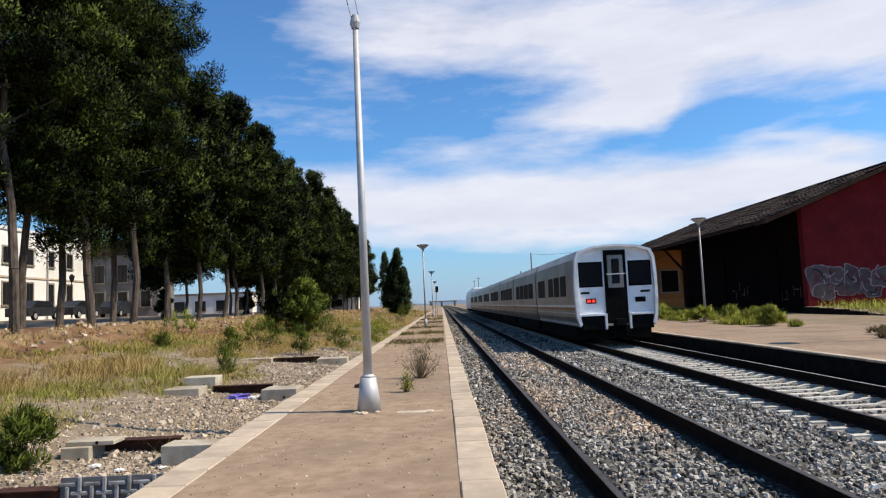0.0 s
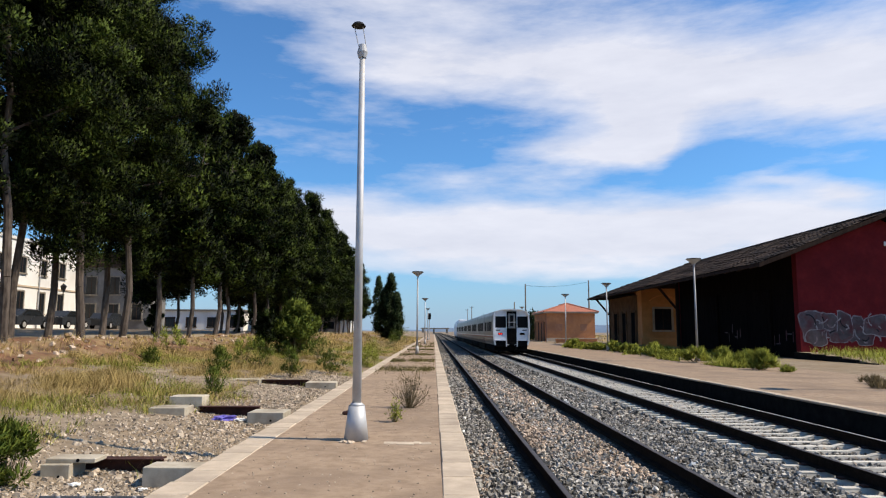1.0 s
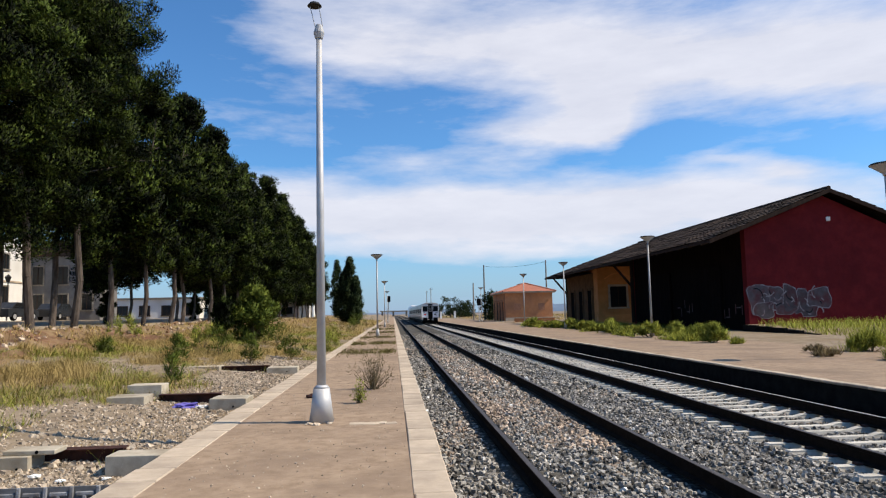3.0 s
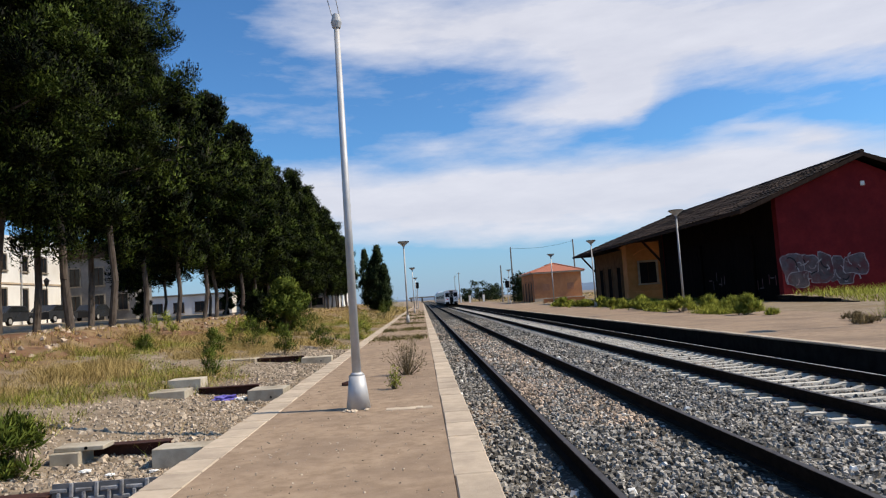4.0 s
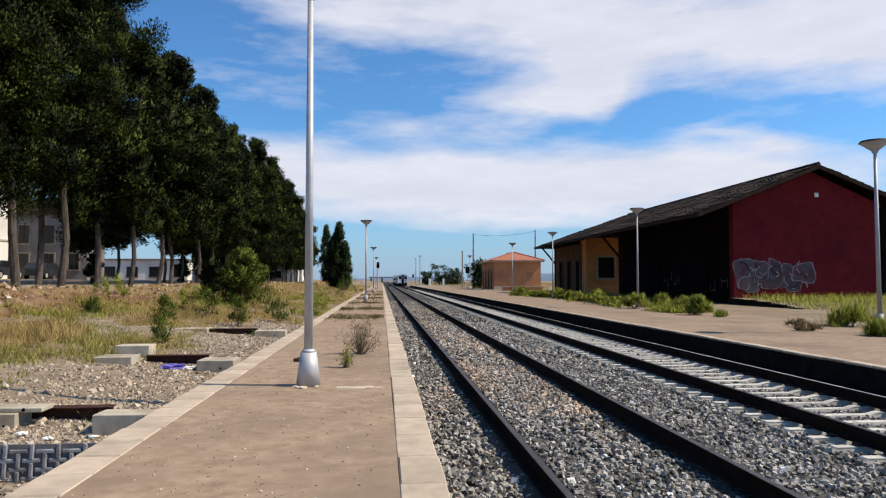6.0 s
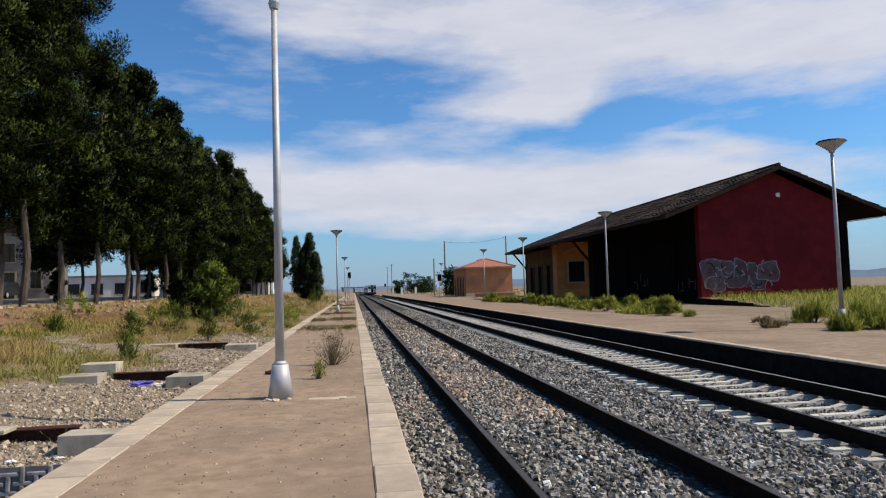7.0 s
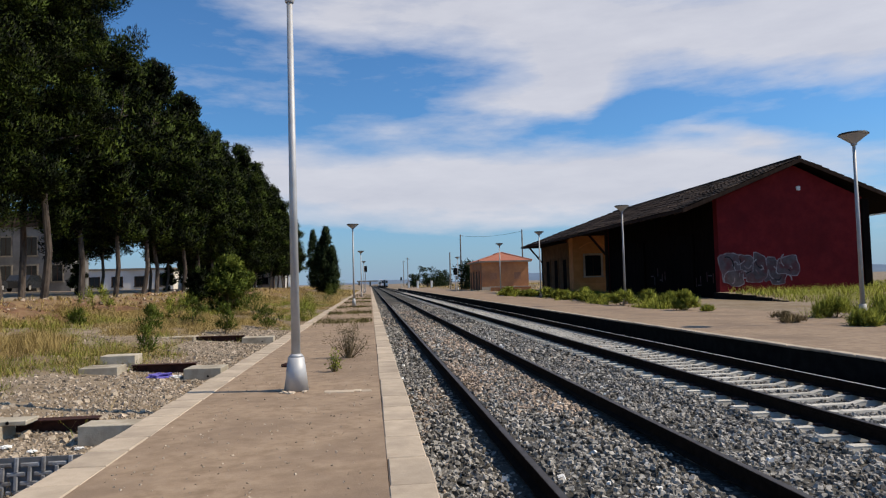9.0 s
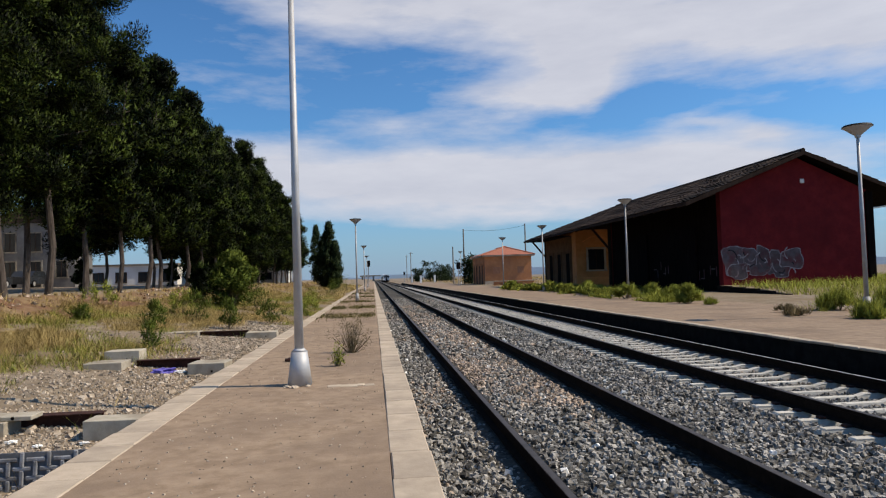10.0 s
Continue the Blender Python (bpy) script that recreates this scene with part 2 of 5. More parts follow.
def part(name, bm, mat, parent=None, label="", smooth=False):
    ob = new(name, shaped(name, bm, mat, smooth))
    if parent:
        ob.parent = parent
    return tagged(ob, label)


def raw(name, verts, faces, mat, parent=None):
    me = bpy.data.meshes.new(name)
    me.from_pydata(verts, [], faces)
    me.materials.append(mat)
    ob = new(name, me)
    ob.parent = parent
    return ob


def empty(name, x=0, y=0, z=0):
    ob = new(name)
    ob.location = (x, y, z)
    ob.empty_display_size = 0.2
    return ob


B = bmesh.new
LAND = [(-3000, 2.0), (-60, 1.7), (-30, 1.45), (-15, 1.1), (-12.2, 1.0), (-10.6, 0.55), (-9, 0.28), (-6, 0.0), (-4, -0.2), (-2.9, -0.26), (-2.41, -0.3),
        (-2.2, -0.75), (0.2, -0.75), (0.45, -0.6), (7.8, -0.6), (8.1, -0.75), (12, -0.3), (14.6, -0.06), (16.5, 0.0), (40, 0.1), (60, 0.1), (3000, 0.3)]


def land(x, y):
    z = float(np.interp(x, [p[0] for p in LAND], [p[1] for p in LAND]))
    if -60 < x < -2.6:
        z += 0.10 * noise.noise((x * 0.5, y * 0.35, 3)) * min(1, (-2.6 - x) / 2)
    if -14 < x < -9.2:
        z += 0.3 * noise.noise((x * 0.9, y * 0.8, 12)) + 0.12 * noise.noise((x * 2.5, y * 2.2, 2))
    if -9 < x < -2.3:
        # hollow of rubble beside the platform
        z -= 0.27 * min(1, max(0, (6.75 - y) / 0.2)) * min(1, (x + 9) / 3)
    return z


# ---- ground ----
def make_ground():
    xs = sorted({p[0] for p in LAND} | {-2.41 - 0.6 * i for i in range(1, 26)} | {-600, -200, -100, 100, 200, 600, 1200})
    ys = [-40] + [-12 + 1.2 * i for i in range(0, 60)] + [6.5, 6.56, 6.74, 6.8, 62, 66, 70, 75, 80, 90, 100, 115, 130, 150, 180, 220, 280, 400, 700, 1200, 3000]
    ys = sorted(ys)
    verts = [(x, y, land(x, y)) for y in ys for x in xs]
    w = len(xs)
    faces = [(j * w + i, j * w + i + 1, (j + 1) * w + i + 1, (j + 1) * w + i) for j in range(len(ys) - 1) for i in range(w - 1)]
    ob = raw("ground", verts, faces, M_SOIL)
    ob.data.materials.append(M_BANK)
    for p in ob.data.polygons:
        if -13.5 < p.center.x < -9.6 and -14 < p.center.y < 160:
            p.material_index = 1
    tagged(ob, "dry sandy ground with a low bank beside the railway", "ground", kind="structure")


make_ground()


# ---- platforms ----
def make_platform(name, x0, x1, y0, y1, left_kerb, right_kerb, label):
    root = tagged(empty(name), label, "platform", kind="structure")
    part("surface", box(B(), x0 + (0.36 if right_kerb else 0.2), x1 - (0.322 if right_kerb else 0), y0, y1, -0.74, -0.005), M_PAVE, root)
    # Face shade is in the wall colour; the far wall rises nearer the top.
    part("retaining_wall", box(B(), x0 + 0.03, x0 + 0.19, y0, y1, -0.74, -0.13 if right_kerb else -0.05), M_SHADE_MASONRY, root)
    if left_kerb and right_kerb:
        part("retaining_wall", box(B(), x1 - 0.3, x1 - 0.03, y0, y1, -0.74, -0.13), M_SHADE_MASONRY, root)
    return root


def lay_kerb(root, x0, x1, y0, count, length, far_end, depth=0.13):
    rng = random.Random(round(x0 * 100))
    kinds = []
    for k in range(4):
        kinds.append(shaped("kerb_stone", box(B(), -(x1 - x0) / 2, (x1 - x0) / 2, -length / 2 + 0.006, length / 2 - 0.006, -depth, 0.0, 0.012), M_KERB))
    for i in range(count):
        ob = new("kerb_stone", kinds[i % 4])
        ob.parent = root
        ob.location = ((x0 + x1) / 2 + rng.uniform(-0.008, 0.008), y0 + (i + 0.5) * length, rng.uniform(-0.006, 0.004))
        ob.rotation_euler = (0, rng.uniform(-0.006, 0.006), rng.uniform(-0.004, 0.004))
    y = y0 + count * length
    part("far_kerb", box(B(), x0, x1, y, far_end, -depth, 0.0, 0.01), M_KERB, root)


platform_near = make_platform("platform_1", -2.4, 0.43, -12, 330, True, True, "sandy station platform with pale concrete kerbs")
platform_far = make_platform("platform_2", 7.85, 14.6, -12, 190, True, False, "sandy opposite platform with a pale concrete kerb")


# ---- tracks ----
RAIL_SHAPE = [(-0.07, 0), (0.07, 0), (0.07, 0.012), (0.012, 0.035), (0.012, 0.125), (0.036, 0.135), (0.036, 0.168), (-0.036, 0.168), (-0.036, 0.135), (-0.012, 0.125), (-0.012, 0.035), (-0.07, 0.012)]
RAIL_TOP = -0.28
# Pale colour stands for the glint along the rail head.
M_RAILGLINT = material("rail head with painted glint", [(0.6, 0.58, 0.56), (0.7, 0.68, 0.66)], 0.45, 8, 0.02, metal=0.2)


def make_track(x, label):
    root = tagged(empty("railway_track", x), label, "railway track")
    for side in (-0.87, 0.87):
        r = part("rail", prism(B(), [(side + a, RAIL_TOP - 0.168 + b) for a, b in RAIL_SHAPE], "y", -12, 900), M_RAIL, root)
        # only this rail gets the narrow strip with the glint in its colour
        bright = x > 4 and side > 0
        part("rail_head", box(B(), side - (0.012 if bright else 0.03), side + (0.012 if bright else 0.03), -12, 900, RAIL_TOP - 0.002, RAIL_TOP + 0.003), M_RAILGLINT if bright else M_RAILTOP, r, "polished running surface of the rail")
    return root


track_near = make_track(2.29, "rusty railway track bedded in grey ballast")
track_far = make_track(6.21, "railway track on pale concrete sleepers in grey ballast")


def make_ballast():
    prof = [(0.43, -0.53), (0.9, -0.51), (1.35, -0.48), (3.2, -0.48), (3.7, -0.5), (4.4, -0.53), (4.9, -0.515), (7.5, -0.515), (7.86, -0.53)]
    bm = B()
    ys = [-12 + 0.5 * i for i in range(90)] + [35, 40, 60, 100, 200, 500, 900]
    rows = [[bm.verts.new((x, y, z - 0.012 + (0.02 * noise.noise((x * 3, y * 3, 0)) if 0.5 < x < 7.7 else 0))) for x, z in prof] for y in ys]
    for a, b in zip(rows, rows[1:]):
        for i in range(len(prof) - 1):
            bm.faces.new((a[i], a[i + 1], b[i + 1], b[i]))
    ob = part("ballast_bed", bm, M_BALLAST_BED)
    tagged(ob, "bed of grey crushed stone under the tracks", "ballast", kind="structure")


make_ballast()


# ---- lamp posts ----
def make_lamp_post(height=5.05):
    root = empty("platform_lamp")
    part("pole", tube(B(), (0, 0, 0), (0, 0, height - 0.25), 0.06, 0.04, 12), M_GALV, root, smooth=True)
    part("base_sleeve", tube(B(), (0, 0, 0), (0, 0, 0.5), 0.13, 0.085, 12), M_GALV, root, smooth=True)
    bm = B()
    tube(bm, (0, 0, height - 0.3), (0, 0, height - 0.2), 0.07, 0.09, 12)
    tube(bm, (0, 0, height - 0.25), (0, 0, height - 0.02), 0.07, 0.36, 18)
    part("lantern", bm, M_LAMPGREY, root, "funnel shaped grey lantern")
    part("cap", tube(B(), (0, 0, height - 0.018), (0, 0, height + 0.03), 0.38, 0.34, 18), M_DARK, root, "flat dark lantern lid")
    return root


lamp = make_lamp_post()
tagged(lamp, "tall grey steel platform lamp with a funnel lantern", "lamp post", "platform lamps")
lamp.location = (13.0, 16.5, 0)
for x, y in ((13.0, 33.2), (13.0, 50.3), (12.8, 65.2), (13.0, 99), (-1.0, 41.5), (-0.97, 75), (-0.97, 108)):
    copy_thing(lamp, pose(x, y, 0))


def make_broken_lamp():
    root = tagged(empty("broken_lamp", -0.97, 8.93, 0), "tall grey steel lamp post with a broken lantern", "lamp post")
    part("pole", tube(B(), (0, 0, 0), (-0.02, 0, 5.2), 0.062, 0.038, 14), M_GALV, root, smooth=True)
    bm = B()
    tube(bm, (0, 0, 0.0), (0, 0, 0.43), 0.16, 0.105, 14)
    tube(bm, (0, 0, 0.43), (0, 0, 0.47), 0.105, 0.066, 14)
    part("base_sleeve", bm, M_GALV, root, smooth=True)
    bm = B()
    tube(bm, (-0.02, 0, 5.14), (-0.02, 0, 5.22), 0.055, 0.075, 12)
    tube(bm, (-0.02, 0, 5.22), (-0.02, 0, 5.33), 0.075, 0.045, 12)
    part("lamp_holder", bm, M_LAMPGREY, root, "pale broken lamp holder")
    for s in (-1, 1):
        part("stay", tube(B(), (-0.02 + 0.05 * s, 0, 5.3), (-0.08 + 0.06 * s, 0, 5.6), 0.006, 0.006, 6), M_GALV, root)
    part("cap", tube(B(), (-0.08, 0, 5.6), (-0.08, 0, 5.64), 0.1, 0.07, 14), M_DARK, root, "dark round lantern lid")


make_broken_lamp()


# ---- goods shed ----
XE, XR, ZE, ZR = 15.4, 21.75, 4.7, 7.2
PITCH = (ZR - ZE) / (XR - XE)


def tiled_slope(name, root, corners, along, courses, waves, label):
    """A roof plane of overlapping tile courses: eave start, eave end, ridge end, ridge start."""
    a, b, c, d = [Vector(p) for p in corners]
    up = (b - a).cross(d - a).normalized()
    if up.z < 0:
        up = -up
    bm = B()
    rng = random.Random(len(name) + courses)
    rows = []
    for j in range(courses):
        for f, lift in ((j / courses, 0.035), ((j + 0.98) / courses, 0.0)):
            f = min(f, 1)
            p, q = a.lerp(d, f), b.lerp(c, f)
            rows.append([bm.verts.new(p.lerp(q, i / waves) + up * (lift + 0.03 * (i % 2) + rng.uniform(-0.012, 0.012) + 0.05 * noise.noise((i * 0.11, j * 0.35, courses)))) for i in range(waves + 1)])
    for lo, hi in zip(rows, rows[1:]):
        for i in range(waves):
            bm.faces.new((lo[i], lo[i + 1], hi[i + 1], hi[i]))
    return part(name, bm, M_TILE, root, label)


def make_shed():
    root = tagged(empty("goods_shed"), "old dark red goods shed with a tiled roof and graffiti", "shed")
    x0, x1, y0, y1 = 17.5, 25.45, 32.0, 47.9
    zw = ZE + PITCH * (x0 - XE) - 0.3
    outline = [(x0, -0.3), (x1, -0.3), (x1, zw), (XR, ZR - 0.3), (x0, zw)]
    gable = part("gable_wall", prism(B(), outline, "y", y0, y0 + 0.4), M_RED, root, "faded red rendered gable wall")
    part("back_gable", prism(B(), outline, "y", y1 - 0.4, y1), M_RED, root)
    # track side far darker than the gable: its shade is in the colour
    part("side_wall", box(B(), x0, x0 + 0.4, y0 + 0.4, y1 - 0.4, -0.3, zw), M_SHADE_BLACK, root, "boarded wall with shade in its dark colour")
    part("side_wall", box(B(), x1 - 0.4, x1, y0 + 0.4, y1 - 0.4, -0.3, zw), M_RED, root)
    # small white block standing slightly proud of the gable
    part("vent", box(B(), 21.84, 22.06, y0 - 0.05, y0 + 0.01, 5.61, 5.83, 0.02), M_WHITE, gable, "small white block on the gable")
    part("corner_pier", box(B(), x1 - 0.1, x1 + 0.3, y0 - 0.12, y0 + 0.5, -0.3, zw - 0.1, 0.02), M_SHADE_BLACK, root, "dark corner pier")
    for y in (36.0, 42.5):
        d = part("sliding_door", box(B(), x0 - 0.1, x0 - 0.02, y - 1.5, y + 1.5, 0.4, 3.6), M_SHADE_BLACK, root, "dark sliding plank door")
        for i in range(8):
            part("plank", box(B(), x0 - 0.13, x0 - 0.1, y - 1.5 + i * 0.375 + 0.01, y - 1.5 + (i + 1) * 0.375 - 0.01, 0.42, 3.58), M_SHADE_BLACK, d)
    ye0, ye1, yh = y0 - 0.55, 67.2, 57.5
    x_far = 2 * XR - XE
    tiled_slope("track_roof", root, [(XE, ye0, ZE), (XE, ye1, ZE), (XR, yh, ZR), (XR, ye0, ZR)], 1, 16, 150, "weathered brown clay tile slope")
    tiled_slope("road_roof", root, [(x_far, ye0, ZE), (x_far, ye1, ZE), (XR, yh, ZR), (XR, ye0, ZR)], 1, 16, 150, "weathered brown clay tile slope")
    tiled_slope("hip_roof", root, [(XE, ye1, ZE), (x_far, ye1, ZE), (XR + 0.01, yh, ZR), (XR - 0.01, yh, ZR)], 1, 14, 40, "hipped end of the tile roof")
    # boarded underside: shade-dark over the shed, pale by the house to bounce light
    for ya, yb, mat, words in ((ye0 + 0.04, 49.4, M_SHADE_BLACK, "boarded underside of the roof with shade in its colour"), (49.4, yh, M_KERB, "pale roof underside added to bounce light")):
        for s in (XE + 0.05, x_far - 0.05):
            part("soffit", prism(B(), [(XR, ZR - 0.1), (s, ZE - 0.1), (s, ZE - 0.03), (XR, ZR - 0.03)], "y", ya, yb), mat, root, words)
    part("soffit", box(B(), XE + 0.1, x_far - 0.1, yh, ye1 - 0.1, ZE - 0.12, ZE - 0.05), M_SHADE_BLACK, root)
    for s in (-1, 1):
        xe = XR + s * (XR - XE)
        part("fascia_board", box(B(), min(xe, xe - s * 0.04), max(xe, xe - s * 0.04), ye0, ye1, ZE - 0.16, ZE - 0.01), M_TIMBER, root)
        bm = B()
        prism(bm, [(XR, ZR - 0.02), (xe, ZE - 0.02), (xe, ZE - 0.22), (XR, ZR - 0.22)], "y", ye0 - 0.05, ye0)
        part("barge_board", bm, M_TIMBER, root, "dark barge board along the gable")
    part("ridge_cap", tube(B(), (XR, ye0, ZR + 0.02), (XR, yh, ZR + 0.02), 0.11, 0.11, 8), M_TILE, root)
    for i in range(24):
        y = 32.4 + i * 1.45
        part("rafter", prism(B(), [(x0 + 0.3, zw + 0.14), (XE + 0.06, ZE - 0.1), (XE + 0.06, ZE - 0.22), (x0 + 0.3, zw + 0.02)], "y", y, y + 0.1), M_TIMBER, root)
    for y in (47.6, 66.0):
        br = part("bracket_post", box(B(), x0 - 0.22, x0 - 0.02, y, y + 0.2, 0.4, zw), M_TIMBER, root, "timber canopy post")
        bm = B()
        tube(bm, (x0 - 0.12, y + 0.1, 3.0), (XE + 0.55, y + 0.1, ZE + 0.02), 0.09, 0.09, 6)
        part("brace", bm, M_TIMBER, br)
        part("beam", box(B(), XE + 0.2, x0 - 0.2, y + 0.01, y + 0.19, ZE - 0.16, ZE + 0.02), M_TIMBER, br)
    part("gutter", tube(B(), (x_far + 0.06, ye0, ZE - 0.1), (x_far + 0.06, ye1, ZE - 0.1), 0.06, 0.06, 8), M_GALV, root, "grey gutter")
    part("gutter_pipe", tube(B(), (x_far + 0.06, 32.3, ZE - 0.16), (25.7, 32.3, ZE - 0.45), 0.04, 0.04, 8), M_WHITE, root, "pale slanting gutter pipe")
    # loading ramp sloping down in front of the gable
    ramp = part("loading_ramp", prism(B(), [(22.0, -0.35), (31.98, -0.35), (31.98, 0.5), (28, 0.36), (25.6, 0.14), (22.0, -0.08)], "x", 17.3, 26.2), M_SOIL, root, "earth loading ramp with a stone edge")
    for i in range(8):
        ya, yb = 22.6 + i * 1.17, 22.6 + (i + 1) * 1.17 - 0.02
        top = float(np.interp(ya, [22, 25.6, 28, 32], [-0.04, 0.18, 0.4, 0.54]))
        # dark stones carry the shade of the ramp's side in their colour
        part("edge_stone", box(B(), 17.1, 17.29, ya, yb, -0.3, top, 0.015), M_SHADE_MASONRY, ramp)
    # spray painted rounded shapes, no letters
    rng = random.Random(4)
    for i, (cx, cz, w, h) in enumerate([(18.1, 1.75, 0.62, 0.8), (18.95, 1.8, 0.42, 0.62), (19.65, 1.75, 0.4, 0.7), (20.3, 1.55, 0.5, 0.62), (21.2, 1.75, 0.66, 0.52), (18.3, 1.2, 0.55, 0.42), (20.6, 1.15, 0.5, 0.33), (19.4, 1.25, 0.6, 0.3)]):
        for k, (grow, mat, dy) in enumerate(((1.06, M_PAINT_PALE, 0.004 + 0.004 * (i % 3)), (0.97, M_PAINT_GREY, 0.006 + 0.004 * (i % 3)))):
            bm = B()
            pts = []
            for j in range(18):
                a = 2 * math.pi * j / 18
                r = 1 + 0.12 * math.sin(3 * a + i) + 0.08 * math.sin(5 * a + 2 * i)
                sx = abs(math.cos(a)) ** 0.6 * math.copysign(1, math.cos(a))
                sz = abs(math.sin(a)) ** 0.6 * math.copysign(1, math.sin(a))
                pts.append((cx + w * grow * r * sx * 0.92, cz + h * grow * r * sz * 0.92))
            prism(bm, pts, "y", y0 - dy - 0.0006 * i, y0 - 0.001)
            part("graffiti_patch", bm, mat, gable, "grey and white spray paint patch")
    # thin curved strokes over the patches
    for i in range(26):
        cx, cz, r = rng.uniform(17.75, 21.3), rng.uniform(1.05, 2.2), rng.uniform(0.14, 0.4)
        start, sweep = rng.uniform(0, 6.28), rng.uniform(0.9, 2.6) if i % 3 else 0.35
        arc = [start + sweep * j / 8 for j in range(9)]
        r = r if i % 3 else r * 3
        off = 0 if i % 3 else r * 0.9
        outline = [(cx - off * math.cos(start) + r * math.cos(a), cz - off * math.sin(start) + 1.2 * r * math.sin(a)) for a in arc]
        outline += [(cx - off * math.cos(start) + (r - 0.05) * math.cos(a), cz - off * math.sin(start) + 1.2 * (r - 0.05) * math.sin(a)) for a in arc[::-1]]
        part("graffiti_stroke", prism(B(), outline, "y", y0 - 0.0165 - 0.0003 * i, y0 - 0.001), M_PAINT_PALE if i % 4 else M_DARK, gable)
    wall = [c for c in root.children if c.name.startswith("side_wall")][0]
    for i in range(9):
        y = 33.0 + i * 1.3 + rng.uniform(-0.2, 0.2)
        for k in range(3):
            yy, zz = y + rng.uniform(-0.4, 0.4), rng.uniform(0.65, 1.4)
            upright = k != 1
            part("graffiti_bar", box(B(), x0 - 0.012, x0 - 0.004, yy, yy + (0.06 if upright else 0.4), zz, zz + (0.5 if upright else 0.06)), M_PAINT_GREY, wall)
    root.scale, root.location = (BIG,) * 3, (0, 0, EYE[2] * (1 - BIG))
    return root


BIG = 1.15
# Shaded copy of the ochre: canopy shade is put into the colour.
M_OCHRE_SHADE = material("ochre render with shade", [(0.1, 0.055, 0.03), (0.2, 0.11, 0.055)], 0.95, 1.6, 0.25, spec=0.05)
M_PAINT_GREY = material("grey spray paint", [(0.06, 0.042, 0.045), (0.115, 0.088, 0.093)], 0.7, 4, 0.1, stain=(0.1, 0.02, 0.022), stain_scale=1.6)
M_PAINT_PALE = material("pale spray paint", [(0.2, 0.17, 0.17), (0.34, 0.3, 0.3)], 0.7, 6, 0.1, stain=(0.12, 0.035, 0.035), stain_scale=2.2)
make_shed()


def opening(parent, axis, at, u0, u1, z0, z1, frame_mat, out=-1, cross=True, arch=False):
    """A window set in a wall: surround, dark pane, glazing bars, sill. axis: the wall's normal."""
    def bx(ua, ub, da, db, za, zb, bev=0.0):
        lo, hi = sorted((at + out * da, at + out * db))
        return box(B(), lo, hi, ua, ub, za, zb, bev) if axis == "x" else box(B(), ua, ub, lo, hi, za, zb, bev)
    w = part("window", bx(u0, u1, -0.02, 0.02, z0, z1), M_GLASS_DARK, parent, "dark glazed window")
    t = 0.1 * (u1 - u0) + 0.03
    part("window_frame", bx(u0 - t, u0, -0.01, 0.06, z0 - 0.02, z1 + t), frame_mat, w)
    part("window_frame", bx(u1, u1 + t, -0.01, 0.06, z0 - 0.02, z1 + t), frame_mat, w)
    part("window_frame", bx(u0, u1, -0.01, 0.06, z1, z1 + t), frame_mat, w)
    part("window_sill", bx(u0 - t * 1.3, u1 + t * 1.3, -0.01, 0.14, z0 - 0.14, z0 - 0.021), frame_mat, w)
    if cross:
        m = (u0 + u1) / 2
        part("glazing_bar", bx(m - 0.03, m + 0.03, 0.021, 0.04, z0, z1), M_TIMBER, w)
    return w


def make_ochre_house():
    root = tagged(empty("ochre_house"), "ochre rendered station house under the shed roof", "building")
    part("wall", box(B(), 17.4, 25.5, 56, 66, -0.2, 5.05), M_OCHRE, root)
    opening(root, "y", 56, 18.45, 19.85, 1.6, 3.35, M_KERB, -1)
    part("arch_moulding", prism(B(), [(18.0 + 0.24 * i + (0 if i < 10 else 0), 4.05 + 0.5 * math.sin(math.pi * i / 10)) for i in range(11)] + [(18.0 + 0.24 * i, 3.95 + 0.5 * math.sin(math.pi * i / 10)) for i in range(10, -1, -1)], "y", 55.94, 56.0), M_OCHRE, root, "raised arch moulding")
    part("ledge", box(B(), 17.2, 25.5, 55.6, 56, -0.2, 0.95, 0.02), M_OCHRE, root, "low ochre ledge")
    for y in (58.2, 61.0, 63.8):
        d = part("door", box(B(), 17.3, 17.355, y - 0.55, y + 0.55, 0.3, 3.1), M_SHADE_BLACK, root, "dark boarded door")
        part("door_frame", box(B(), 17.28, 17.355, y - 0.75, y - 0.56, 0.3, 3.3), M_OCHRE_SHADE, d)
        part("door_frame", box(B(), 17.28, 17.355, y + 0.56, y + 0.75, 0.3, 3.3), M_OCHRE_SHADE, d)
    # thin sheet over the ochre wall, painted darker for the canopy shade
    part("front_wall", box(B(), 17.36, 17.398, 57.2, 66, -0.2, 4.6), M_OCHRE_SHADE, root, "ochre front with shade in its colour")
    part("platform_step", box(B(), 16.4, 17.4, 54, 67, -0.2, 0.35), M_CONCRETE, root)
    root.scale, root.location = (BIG,) * 3, (0, 0, EYE[2] * (1 - BIG))


make_ochre_house()


